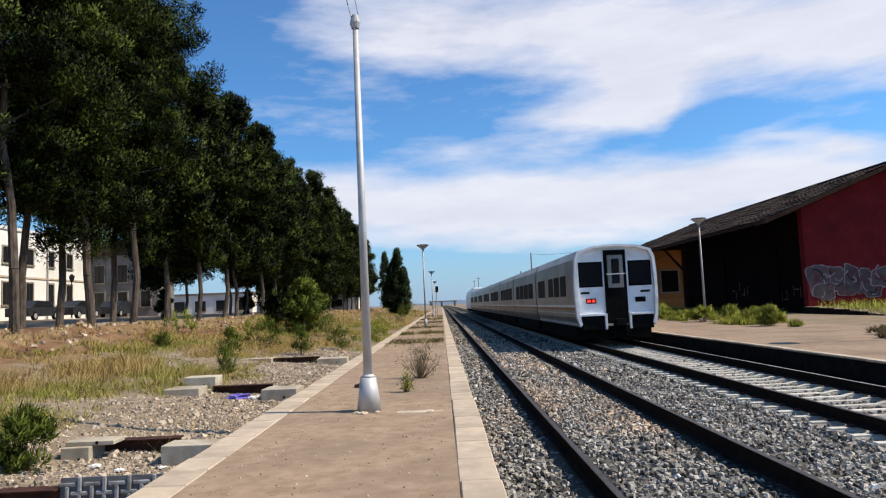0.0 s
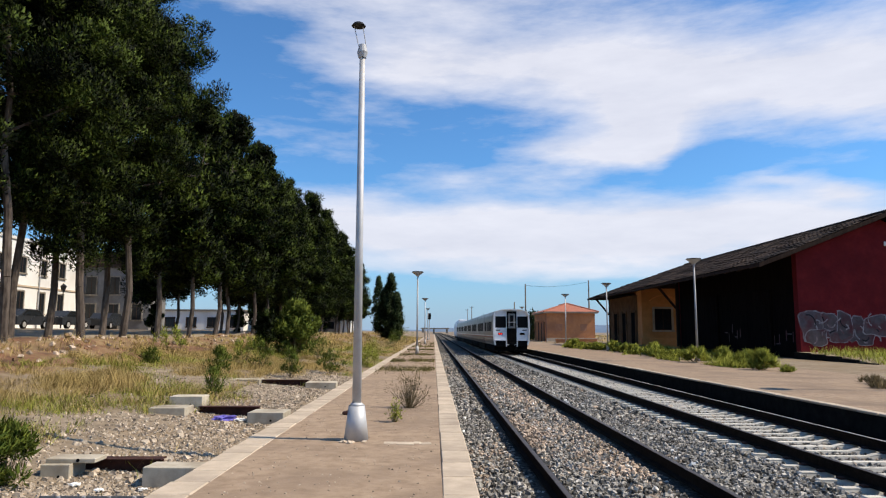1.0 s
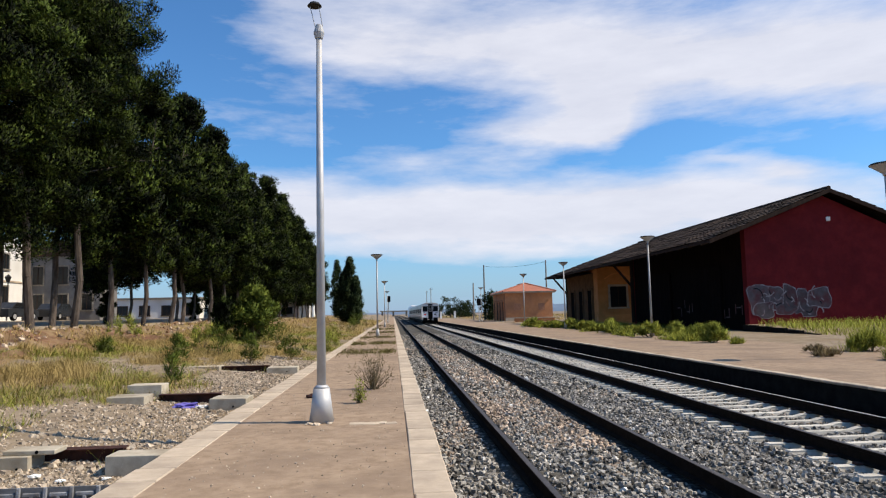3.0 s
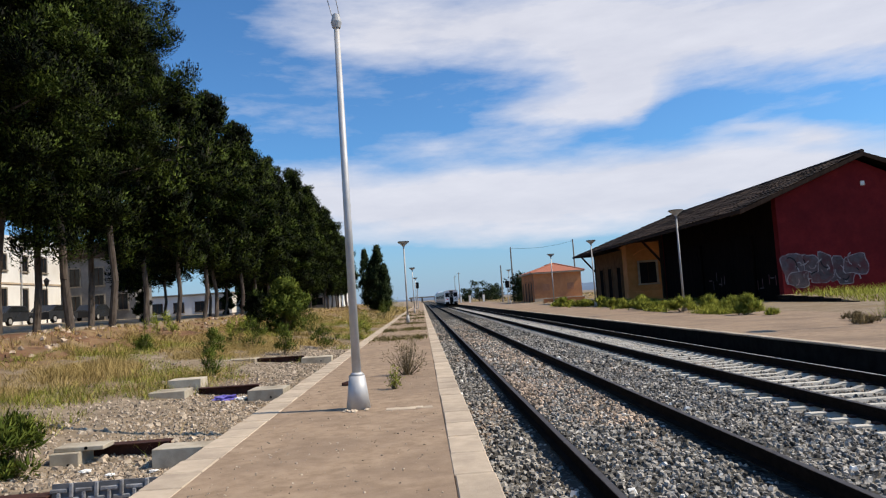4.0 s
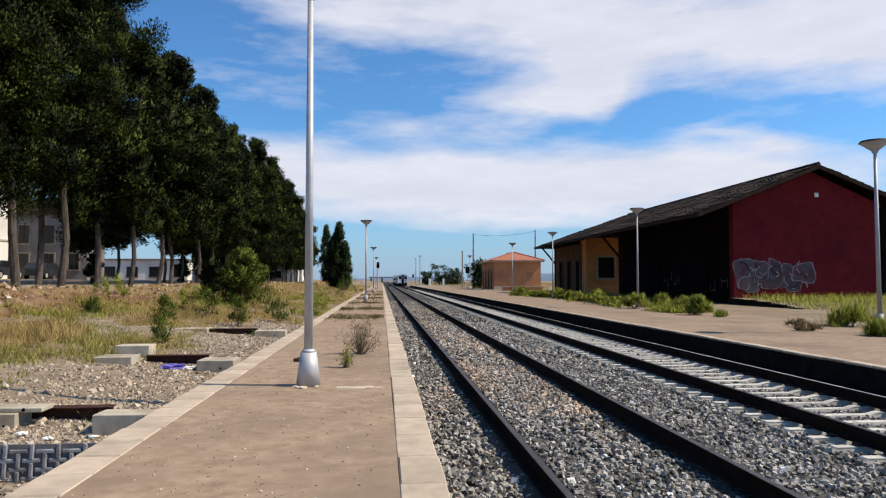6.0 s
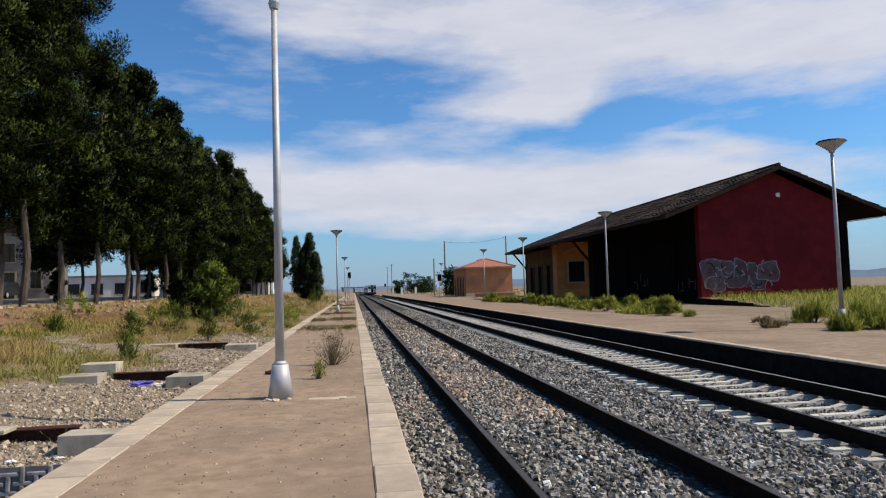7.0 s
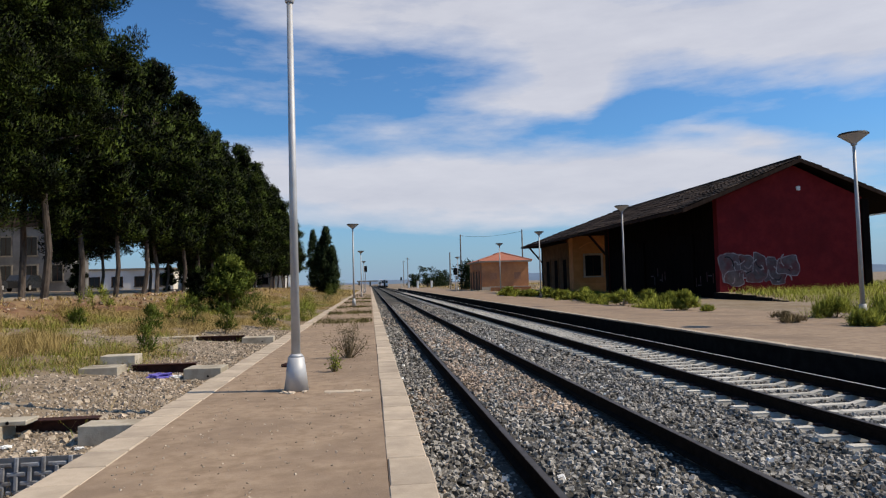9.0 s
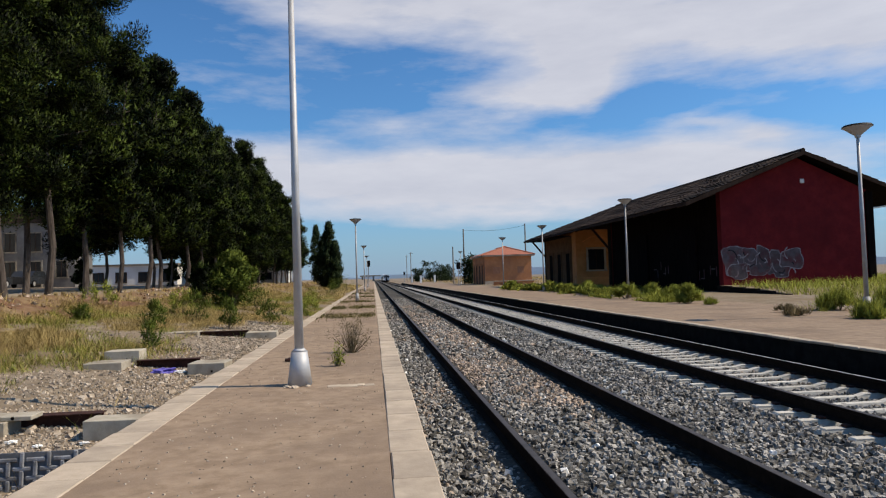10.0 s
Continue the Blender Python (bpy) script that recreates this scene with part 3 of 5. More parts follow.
def make_hut():
    root = tagged(empty("station_hut"), "small orange rendered station building with red tile roof", "building")
    x0, x1, y0, y1 = 16.8, 24.0, 100.0, 112.0
    part("wall", box(B(), x0, x1, y0, y1, -0.2, 4.25), M_ORANGE, root)
    part("cornice", box(B(), x0 - 0.46, x1 + 0.46, y0 - 0.46, y1 + 0.46, 4.18, 4.42, 0.03), M_KERB, root, "pale cornice under the roof")
    xm, zt = 20.4, 5.75
    e = 0.5
    bm = B()
    base = [(x0 - e, y0 - e, 4.42), (x1 + e, y0 - e, 4.42), (x1 + e, y1 + e, 4.42), (x0 - e, y1 + e, 4.42), (xm, y0 + 2.6, zt), (xm, y1 - 2.6, zt)]
    v = [bm.verts.new(p) for p in base]
    for f in ((0, 1, 4), (1, 2, 5, 4), (2, 3, 5), (3, 0, 4, 5), (3, 2, 1, 0)):
        bm.faces.new([v[i] for i in f])
    roof = part("roof", bm, M_TILE_RED, root, "low hipped red tile roof")
    for p in (base[0], base[1]):
        part("hip_tile", tube(B(), p, base[4], 0.12, 0.12, 6), M_TILE_RED, roof)
    part("ridge_tile", tube(B(), base[4], base[5], 0.12, 0.12, 6), M_TILE_RED, roof)
    for y in (102, 104.8, 107.6, 110.4):
        d = part("door", box(B(), x0 - 0.04, x0 + 0.02, y - 0.55, y + 0.55, 0.0, 2.9), M_TIMBER, root, "brown shuttered doorway")
        part("door_surround", box(B(), x0 - 0.08, x0, y - 0.8, y - 0.56, 0.0, 3.2), M_ORANGE, d)
        part("door_surround", box(B(), x0 - 0.08, x0, y + 0.56, y + 0.8, 0.0, 3.2), M_ORANGE, d)
    for x in (18.6, 22.3):
        part("walled_window", box(B(), x - 0.5, x + 0.5, y0 - 0.03, y0 + 0.01, 1.6, 2.6), M_TERRA, root, "bricked up window patch")
    part("plinth", box(B(), x0 - 0.05, x1 + 0.05, y0 - 0.06, y0, -0.2, 0.5), M_KERB, root)
    wall = tagged(empty("low_wall"), "low pale wall beside the station hut", "wall")
    part("coping", box(B(), 15.9, 21.5, 88.0, 88.5, 0.5, 0.62), M_KERB, wall)
    part("wall_body", box(B(), 16.0, 21.4, 88.05, 88.45, -0.1, 0.5), M_ORANGE, wall)


M_TERRA = material("old terracotta patch", [(0.34, 0.15, 0.08), (0.42, 0.2, 0.11)], 0.92, 4, 0.2)
make_hut()


# ---- train ----
M_SILVER = material("silver grey train paint", [(0.24, 0.222, 0.2), (0.32, 0.3, 0.272)], 0.35, 1.5, 0.02, metal=0.15, stain=(0.17, 0.165, 0.16), stain_scale=0.4)
M_TRAINWHITE = material("white train paint", [(0.74, 0.74, 0.74), (0.82, 0.82, 0.82)], 0.4, 2, 0.02, stain=(0.62, 0.6, 0.58), stain_scale=1.2)
M_TRAINRED = material("dull red stripe", [(0.34, 0.1, 0.06), (0.42, 0.14, 0.08)], 0.5, 3, 0.02)
M_BLACK = material("black rubber and grime", [(0.004, 0.004, 0.004), (0.01, 0.0095, 0.009)], 0.85, 5, 0.2, spec=0.04)


def glow(name, colour, strength):
    m = bpy.data.materials.new(name)
    m.use_nodes = True
    n = Nodes(m.node_tree)
    e = n.add("ShaderNodeEmission", Color=(*colour, 1), Strength=strength)
    n.add("ShaderNodeOutputMaterial", Surface=e.outputs[0])
    return m


M_TRAINGLASS = material("tinted train window", [(0.006, 0.006, 0.007), (0.012, 0.012, 0.013)], 0.6, 3, 0.0, spec=0.08)
M_TAIL = glow("lit red tail lamp", (1.0, 0.05, 0.04), 1.2)
Z0 = RAIL_TOP
SECTION = [(-1.33, 0.62), (-1.43, 0.95), (-1.47, 1.6), (-1.46, 2.5), (-1.42, 3.02), (-1.3, 3.3), (-0.8, 3.45), (0, 3.5), (0.8, 3.45), (1.3, 3.3), (1.42, 3.02), (1.46, 2.5), (1.47, 1.6), (1.43, 0.95), (1.33, 0.62)]


def side_x(z):
    pts = [(b, a) for a, b in SECTION[7:]][::-1]
    return float(np.interp(z, [p[0] for p in pts], [p[1] for p in pts]))


def side_strip(y0, y1, za, zb, out, side):
    """A strip that follows the coach's side."""
    a, b = side_x(za) + out, side_x(zb) + out
    return prism(B(), [(side * a, Z0 + za), (side * b, Z0 + zb), (side * (b - 0.03), Z0 + zb), (side * (a - 0.03), Z0 + za)], "y", y0, y1)


def wheelset(root, y):
    w = part("axle", tube(B(), (-0.95, y, Z0 + 0.42), (0.95, y, Z0 + 0.42), 0.08, 0.08, 8), M_BLACK, root)
    for s in (-1, 1):
        part("wheel", tube(B(), (s * 0.82, y, Z0 + 0.44), (s * 0.95, y, Z0 + 0.44), 0.44, 0.44, 20), M_BLACK, w)


def make_train():
    root = tagged(empty("passenger_train", 6.21, 0, 0), "silver grey articulated passenger train driving away on the track", "train")
    y = 0.2
    lengths = [9.6, 10.4, 10.8, 11.0, 11.0, 11.0, 11.0, 11.0]
    for k, ln in enumerate(lengths):
        c = part("coach", prism(B(), [(a, Z0 + b) for a, b in SECTION], "y", y, y + ln - 0.35), M_SILVER, root, "silver grey coach body with a band of dark windows")
        # underframe widened and blackened to stand for the shadow below the coach
        part("underframe", box(B(), -1.33, 1.33, y + 0.3, y + ln - 0.6, Z0 + 0.14, Z0 + 0.66), M_BLACK, c)
        for s in (-1, 1):
            count = 4 if k else 3
            first, span = (y + 1.0, ln - 2.4) if k else (y + 1.4, 4.4)
            for i in range(count):
                a = first + i * span / count
                part("window", side_strip(a, a + span / count - 0.28, 1.72, 2.5, 0.012, s), M_TRAINGLASS, c)
            if k == 0:
                part("luggage_window", side_strip(y + 6.6, y + 8.6, 1.72, 2.5, 0.012, s), M_TRAINGLASS, c)
            part("stripe", side_strip(y, y + ln - 0.35, 1.22, 1.29, 0.01, s), M_TRAINRED, c)
            part("stripe", side_strip(y, y + ln - 0.35, 1.31, 1.4, 0.01, s), M_TRAINWHITE, c)
            part("skirt", side_strip(y, y + ln - 0.35, 0.66, 1.12, 0.008, s), M_TRAINWHITE if k == 0 else M_SILVER, c)
        if k:
            part("bellows", prism(B(), [(a * 0.93, Z0 + 0.4 + (b - 0.4) * 0.95) for a, b in SECTION], "y", y - 0.36, y + 0.01), M_BLACK, c, "black rubber bellows")
        wheelset(root, y + (0.6 if k else 1.3))
        y += ln
    # locomotive
    ly = y + 0.3
    lsec = [(-1.45, 0.7), (-1.5, 1.2), (-1.48, 2.6), (-1.3, 3.5), (-0.9, 3.95), (0.9, 3.95), (1.3, 3.5), (1.48, 2.6), (1.5, 1.2), (1.45, 0.7)]
    loco = part("locomotive", prism(B(), [(a, Z0 + b) for a, b in lsec], "y", ly, ly + 19), M_TRAINWHITE, root, "white locomotive at the head of the train")
    part("roof_unit", box(B(), -0.8, 0.8, ly + 3, ly + 14, Z0 + 3.9, Z0 + 4.2, 0.08), M_TRAINWHITE, loco)
    part("underframe", box(B(), -1.3, 1.3, ly + 0.2, ly + 18.8, Z0 + 0.25, Z0 + 0.75), M_BLACK, loco)
    part("end_wall", box(B(), -1.3, 1.3, ly - 0.05, ly - 0.005, Z0 + 0.8, Z0 + 3.4), M_BLACK, loco)
    for yy in (ly + 3, ly + 5.6, ly + 13.4, ly + 16):
        wheelset(root, yy)
    # rear end
    end = part("end_wall", prism(B(), [(a * 0.995, Z0 + b) for a, b in SECTION], "y", 0.1, 0.2), M_TRAINWHITE, root, "white rear end of the last coach")
    rim = []
    for (a, b), (c2, d) in zip(SECTION, SECTION[1:]):
        bm = B()
        prism(bm, [(a * 1.0, Z0 + b), (c2 * 1.0, Z0 + d), (c2 * 0.93, Z0 + 0.1 + d * 0.95), (a * 0.93, Z0 + 0.1 + b * 0.95)], "y", -0.08, 0.1)
        rim.append(bm)
    frame_bm = B()
    for bm in rim:
        me = bpy.data.meshes.new("tmp")
        bm.to_mesh(me)
        bm.free()
        frame_bm.from_mesh(me)
        bpy.data.meshes.remove(me)
    part("end_rim", frame_bm, M_TRAINWHITE, root, "white rounded rim of the rear end")
    part("door_recess", box(B(), -0.36, 0.42, 0.04, 0.098, Z0 + 0.7, Z0 + 3.3), M_BLACK, end, "black gangway recess")
    door = part("gangway_door", box(B(), -0.25, 0.31, 0.0, 0.04, Z0 + 1.95, Z0 + 3.12, 0.03), M_SILVER, end, "grey gangway door")
    part("door_window", box(B(), -0.11, 0.17, -0.012, 0.0, Z0 + 2.1, Z0 + 2.98, 0.004), M_TRAINGLASS, door)
    part("hand_rail", box(B(), -0.3, 0.36, -0.03, -0.013, Z0 + 2.42, Z0 + 2.46), M_TRAINWHITE, door)
    for s, x0, x1 in ((-1, -1.27, -0.44), (1, 0.5, 1.3)):
        part("rear_window", box(B(), x0 + 0.04, x1 - 0.02, 0.07, 0.098, Z0 + 2.05, Z0 + 2.85, 0.012), M_TRAINGLASS, end, "dark rounded rear window")
        part("window_seal", box(B(), x0, x1 + 0.02, 0.085, 0.099, Z0 + 2.0, Z0 + 2.9, 0.006), M_BLACK, end)
        xm = (x0 + x1) / 2
        part("lamp_housing", box(B(), xm - 0.2, xm + 0.16, 0.06, 0.098, Z0 + 1.42, Z0 + 1.6, 0.012), M_BLACK, end)
        if s < 0:
            part("tail_lamp", box(B(), xm - 0.16, xm - 0.04, 0.045, 0.06, Z0 + 1.46, Z0 + 1.56, 0.004), M_TAIL, end, "lit red tail lamp")
            part("tail_lamp", box(B(), xm + 0.0, xm + 0.12, 0.045, 0.06, Z0 + 1.46, Z0 + 1.56, 0.004), M_TAIL, end, "lit red tail lamp")
        part("number_bar", box(B(), (x0 + 0.04) if s < 0 else (x1 - 0.4), (x0 + 0.36) if s < 0 else (x1 - 0.06), 0.09, 0.099, Z0 + 1.76, Z0 + 1.84), M_DARK, end)
        part("lower_opening", box(B(), x0 + 0.02, x1 - 0.02, -0.02, 0.099, Z0 + 0.5, Z0 + 0.97, 0.02), M_BLACK, end, "black buffer opening")
        part("buffer_beam", box(B(), x0 - 0.02, x1 + 0.02, -0.06, 0.099, Z0 + 0.98, Z0 + 1.06, 0.01), M_TRAINWHITE, end)
    part("corner_foot", box(B(), -0.44, -0.36, -0.06, 0.1, Z0 + 0.5, Z0 + 1.06), M_TRAINWHITE, end)
    part("corner_foot", box(B(), 0.42, 0.5, -0.06, 0.1, Z0 + 0.5, Z0 + 1.06), M_TRAINWHITE, end)
    part("coupling", box(B(), -0.12, 0.2, -0.35, 0.1, Z0 + 0.62, Z0 + 0.86, 0.02), M_BLACK, end)
    for x in (-0.18, 0.26, 0.34):
        part("brake_hose", tube(B(), (x, -0.12, Z0 + 0.9), (x + 0.03, -0.2, Z0 + 0.25), 0.025, 0.025, 6), M_BLACK, end)
    return root


train = make_train()


# ---- foliage ----
def sprays(rng, centres, radii, per, length, width, lift=0.35, flat=0.7):
    """Small pointed leaf shapes scattered round each centre, turned outwards and up."""
    n = len(centres) * per
    c = np.repeat(np.asarray(centres, float), per, 0)
    r = np.repeat(np.asarray(radii, float), per)[:, None]
    v = rng.normal(size=(n, 3))
    v /= np.linalg.norm(v, axis=1, keepdims=True)
    p = c + v * r * rng.uniform(0.35, 1.0, (n, 1)) * np.array([1, 1, flat])
    d = v * 0.8 + np.array([0, 0, lift]) + rng.normal(scale=0.35, size=(n, 3))
    d /= np.linalg.norm(d, axis=1, keepdims=True)
    side = np.cross(d, rng.normal(size=(n, 3)))
    side /= np.linalg.norm(side, axis=1, keepdims=True) + 1e-9
    ln = length * rng.uniform(0.6, 1.3, (n, 1))
    w = width * rng.uniform(0.6, 1.3, (n, 1))
    a, b = p + side * w, p - side * w
    tip = p + d * ln
    # front faces outwards, so that each clump shades as one rounded tuft
    flip = (np.cross(tip - a, b - a) * v).sum(1) < 0
    a[flip], b[flip] = b[flip].copy(), a[flip].copy()
    verts = np.stack([a, tip, b], 1).reshape(-1, 3)
    faces = np.arange(n * 3).reshape(-1, 3)
    soft = v * np.array([1, 1, 1.1]) + np.array([0, 0, 0.15]) + rng.normal(scale=0.22, size=(n, 3))
    soft /= np.linalg.norm(soft, axis=1, keepdims=True)
    return verts, faces, np.repeat(soft, 3, 0)


def leafy(name, verts, faces, soft, mat, parent, label=""):
    ob = raw(name, verts.tolist(), faces.tolist(), mat, parent)
    ob.data.polygons.foreach_set("use_smooth", [True] * len(ob.data.polygons))
    ob.data.normals_split_custom_set_from_vertices(soft.tolist())
    return tagged(ob, label)


def make_pine(seed, height, crown_from, radius, clumps=230, per=85, spray=0.3):
    rng = np.random.default_rng(seed)
    root = empty("pine_tree")
    pts = [Vector((0, 0, -0.3))]
    girth = 0.15 if height > 14 else 0.125
    lean = rng.uniform(-0.05, 0.05, 2)
    for i in range(1, 9):
        z = height * 0.92 * i / 8
        pts.append(Vector((lean[0] * z + rng.uniform(-0.16, 0.16), lean[1] * z + rng.uniform(-0.16, 0.16), z)))
    bm = B()
    for i in range(8):
        tube(bm, pts[i], pts[i + 1], girth * (1 - i / 9), girth * (1 - (i + 1) / 9), 9)
    centres, radii = [], []
    for k in range(clumps // 6):
        f = rng.uniform(0, 1) ** 0.9
        if height > 14:
            f = min(1.0, round(f * 9) / 9 + rng.normal(0, 0.018))
        z = crown_from + (height - crown_from) * f
        prof = radius * (0.6 + 0.9 * f) if f < 0.4 else radius * (1 - ((f - 0.4) / 0.61) ** 1.6) * 0.97 + 0.2
        a, reach = rng.uniform(0, 2 * math.pi), prof * rng.uniform(0.72, 1.08)
        rise = rng.uniform(-0.12, 0.3) + 0.25 * f
        foot = Vector((lean[0] * z, lean[1] * z, z - 0.3))
        tip = foot + Vector((reach * math.cos(a), reach * math.sin(a), rise * reach))
        if k % 2 == 0:
            tube(bm, foot, foot.lerp(tip, 0.8), 0.05, 0.012, 5)
        for j in range(6):
            p = foot.lerp(tip, 0.25 + 0.78 * (j + rng.uniform(0, 0.8)) / 6)
            centres.append((p.x + rng.normal(0, 0.18), p.y + rng.normal(0, 0.18), p.z + rng.normal(0, 0.16)))
            radii.append(rng.uniform(0.34, 0.68) * (1.0 if f < 0.85 else 0.8))
    part("trunk", bm, M_BARK, root, "grey fissured pine trunk and limbs")
    v, f, s = sprays(rng, centres, radii, per, spray, spray * 0.21, 0.7, 1.05)
    leafy("crown", v, f, s, M_PINE, root, "dark green needle crown")
    return root


PINES = [make_pine(1, 16.6, 3.6, 3.6, 440, 290, 0.125), make_pine(2, 12.7, 2.7, 2.9, 320, 120, 0.2), make_pine(3, 13.2, 2.4, 3.0, 320, 120, 0.2), make_pine(4, 12.4, 2.9, 2.8, 310, 120, 0.2),
         make_pine(5, 7.5, 0.5, 2.6, 200, 90)]
PINE_LABELS = ["tall dark green pine on the bank", "dark green pine with a bare lower trunk", "broad dark green pine with a full crown", "slim dark green pine with a bare trunk", "low dense evergreen added to darken the gap behind the pines"]
for p, words in zip(PINES, PINE_LABELS):
    tagged(p, words, "tree", "row of pines")


def plant_pines():
    rng = random.Random(11)
    spots = [(-13.2, 15.5, 0, 1.0), (-13.0, 20.6, 0, 1.02), (-14.2, 22.9, 0, 0.98), (-12.9, 25.0, 0, 1.05), (-13.3, 29.0, 0, 1.04), (-15.4, 31.6, 0, 1.02), (-15.2, 26.8, 0, 1.0)]
    y = 33.5
    while y < 128:
        spots.append((-13.6 + rng.uniform(-0.7, 0.7), y, rng.randint(1, 3), rng.uniform(0.96, 1.08) + (0.1 if y < 52 else 0.07 if y < 105 else 0.0)))
        y += rng.uniform(3.2, 4.6) + (1.5 if y > 70 else 0)
    # added low evergreens fill the black shade between the trunks
    for y in (86, 92, 99, 106, 114, 122):
        spots.append((-21.5 + rng.uniform(-0.8, 0.8), y, 4, rng.uniform(0.85, 1.1)))
    y = 17
    while y < 110:
        spots.append((-17.5 + rng.uniform(-1, 1), y, rng.randint(1, 3), rng.uniform(0.85, 1.02)))
        y += rng.uniform(5, 7.5)
    # a few small ones added as dark understory, for the same shade
    for x, y, s in ((-17.2, 41.5, 0.24), (-17.8, 62.0, 0.3), (-17.4, 70.0, 0.34)):
        spots.append((x, y, 4, s))
    used = set()
    for x, y, k, s in spots:
        tilt = rng.uniform(-4, 3) if k == 0 else rng.uniform(-3, 3)
        stand = pose(x, y, land(x, y) - 0.05, 0, tilt, 0) @ pose(0, 0, 0, 0, 0, rng.uniform(0, 360))
        if 23 < y < 36.5 and x < -16:
            continue
        if k not in used:
            used.add(k)
            PINES[k].matrix_basis = stand @ Matrix.Diagonal((s, s, s, 1))
        else:
            copy_thing(PINES[k], stand).scale = (s, s, s)


plant_pines()


def make_cypress(x, y, h, r, seed):
    rng = np.random.default_rng(seed)
    root = tagged(empty("cypress_tree", x, y, land(x, y)), "dark narrow cypress tree", "tree")
    part("trunk", tube(B(), (0, 0, -0.2), (0, 0, h * 0.8), 0.2, 0.05, 8), M_BARK, root)
    cs, rs = [], []
    for k in range(120):
        f = rng.uniform(0.03, 1)
        rr = r * min(1, 4 * f) * (1 - f ** 2.2) * math.sqrt(rng.uniform(0.1, 1))
        a = rng.uniform(0, 6.28)
        cs.append((rr * math.cos(a), rr * math.sin(a), h * f))
        rs.append(0.45)
    v, f, s = sprays(rng, cs, rs, 60, 0.4, 0.07, 0.9, 1.3)
    leafy("crown", v, f, s, M_CYPRESS, root)


for x, y, h, r, sd in ((-6.4, 100, 9.4, 1.9, 5), (-7.7, 106, 7.6, 1.5, 6), (-5.4, 97, 6.5, 1.0, 7), (-11.0, 133, 11, 1.6, 8)):
    make_cypress(x, y, h, r, sd)


def make_bush(name, x, y, h, r, mat, words, seed, n=30, per=70, length=0.16, width=0.03, lift=0.5):
    rng = np.random.default_rng(seed)
    root = tagged(empty(name, x, y, land(x, y) if not -2.4 < x < 0.43 and not 7.85 < x < 14.6 else -0.012), words, "bush")
    bm = B()
    cs, rs = [], []
    for k in range(n):
        f, a = rng.uniform(0.12, 0.9), rng.uniform(0, 6.28)
        rr = r * math.sqrt(rng.uniform(0.02, 1)) * (0.55 + 0.6 * f if f < 0.6 else 1.2 * (1.15 - f))
        c = (rr * math.cos(a), rr * math.sin(a), h * f)
        cs.append(c)
        rs.append(0.17 * h * rng.uniform(0.5, 1.2) if h < 1.2 else 0.33)
        if k % 3 == 0 or h < 0.7:
            tube(bm, (0.1 * c[0], 0.1 * c[1], -0.04), c, 0.006 if h < 0.7 else 0.012 * max(1, h), 0.003, 5)
    part("stalk", bm, M_TWIG, root)
    if lift > 1:
        cs = [(1.15 * x_, 1.15 * y_, z_ * 0.45) for x_, y_, z_ in cs]
    v, f, s = sprays(rng, cs, rs, per, length, width, lift, 1.0)
    leafy("leaves", v, f, s, mat, root)
    return root


make_bush("large_bush", -7.25, 35.5, 2.9, 1.35, M_BUSH, "large bright green bush beside the pines", 21, 90, 150, 0.17, 0.035)
make_bush("large_bush", -8.5, 34.6, 2.1, 0.6, M_PINE, "dark green bush beside the pines", 22, 30, 120, 0.17, 0.035)
make_bush("green_shrub", -4.34, 7.15, 0.64, 0.33, M_BUSH, "leafy green shrub beside the concrete blocks", 23, 30, 110, 0.085, 0.011, 0.8)
for i, (x, y, h, r) in enumerate([(-4.85, 15.2, 0.7, 0.2), (-7.6, 27.5, 1.0, 0.8), (-6.2, 24.5, 1.1, 0.7), (-3.8, 25.5, 0.9, 0.6), (-3.1, 31, 0.9, 0.6), (-6.6, 21.0, 0.9, 0.4), (-4.6, 22, 1.0, 0.4), (-10.5, 27, 1.1, 0.9), (-9.3, 22.5, 0.6, 0.4), (-5.6, 33, 1.2, 0.6), (-4.0, 44, 1.2, 0.8), (-3.6, 60, 1.2, 0.9), (-4.4, 82, 2.0, 1.4), (-3.9, 95, 2.2, 1.4)]):
    make_bush("green_shrub", x, y, h, r, M_WEED if i % 3 == 1 else M_BUSH, "grey green shrub in the dry grass", 30 + i, 17, 22 if i == 0 else 48, 0.15, 0.012, 1.0)
make_bush("dry_weed", -0.42, 12.6, 0.62, 0.44, M_TWIG, "dry twiggy weed growing through the platform", 60, 54, 12, 0.09, 0.005)
make_bush("dry_weed", -0.58, 10.7, 0.36, 0.12, M_WEED, "small green weed growing through the platform", 61, 16, 22, 0.05, 0.007)
for i, (x, y, h, r) in enumerate([(13.5, 15.9, 0.95, 0.7), (14.3, 17.2, 1.1, 0.8), (14.0, 18.9, 1.0, 0.7), (12.3, 15.6, 0.5, 0.4), (11.6, 17.4, 0.3, 0.45), (12.2, 18.8, 0.3, 0.4), (12.8, 24.4, 0.35, 0.3)]):
    make_bush("green_weed", x, y, h, r, M_WEED if i != 4 and i != 5 else M_TWIG, "yellow green weed on the opposite platform" if i != 4 and i != 5 else "low dry weed on the opposite platform", 70 + i, 30, 80 if i < 4 else 24, 0.26 if i < 4 else 0.16, 0.011, 1.2)


def plant_weeds():
    rng = random.Random(77)
    for i in range(22):
        y = 24 + i * 1.9 + rng.uniform(-0.5, 0.5)
        if i in (0, 5, 13):
            continue
        make_bush("green_weed", rng.uniform(12.2, 13.5), y, rng.uniform(0.35, 0.75), rng.uniform(0.5, 1.15), M_WEED, "bushy yellow green weed on the platform before the shed", 100 + i, 26, 90, 0.22, 0.016, 0.9)


plant_weeds()


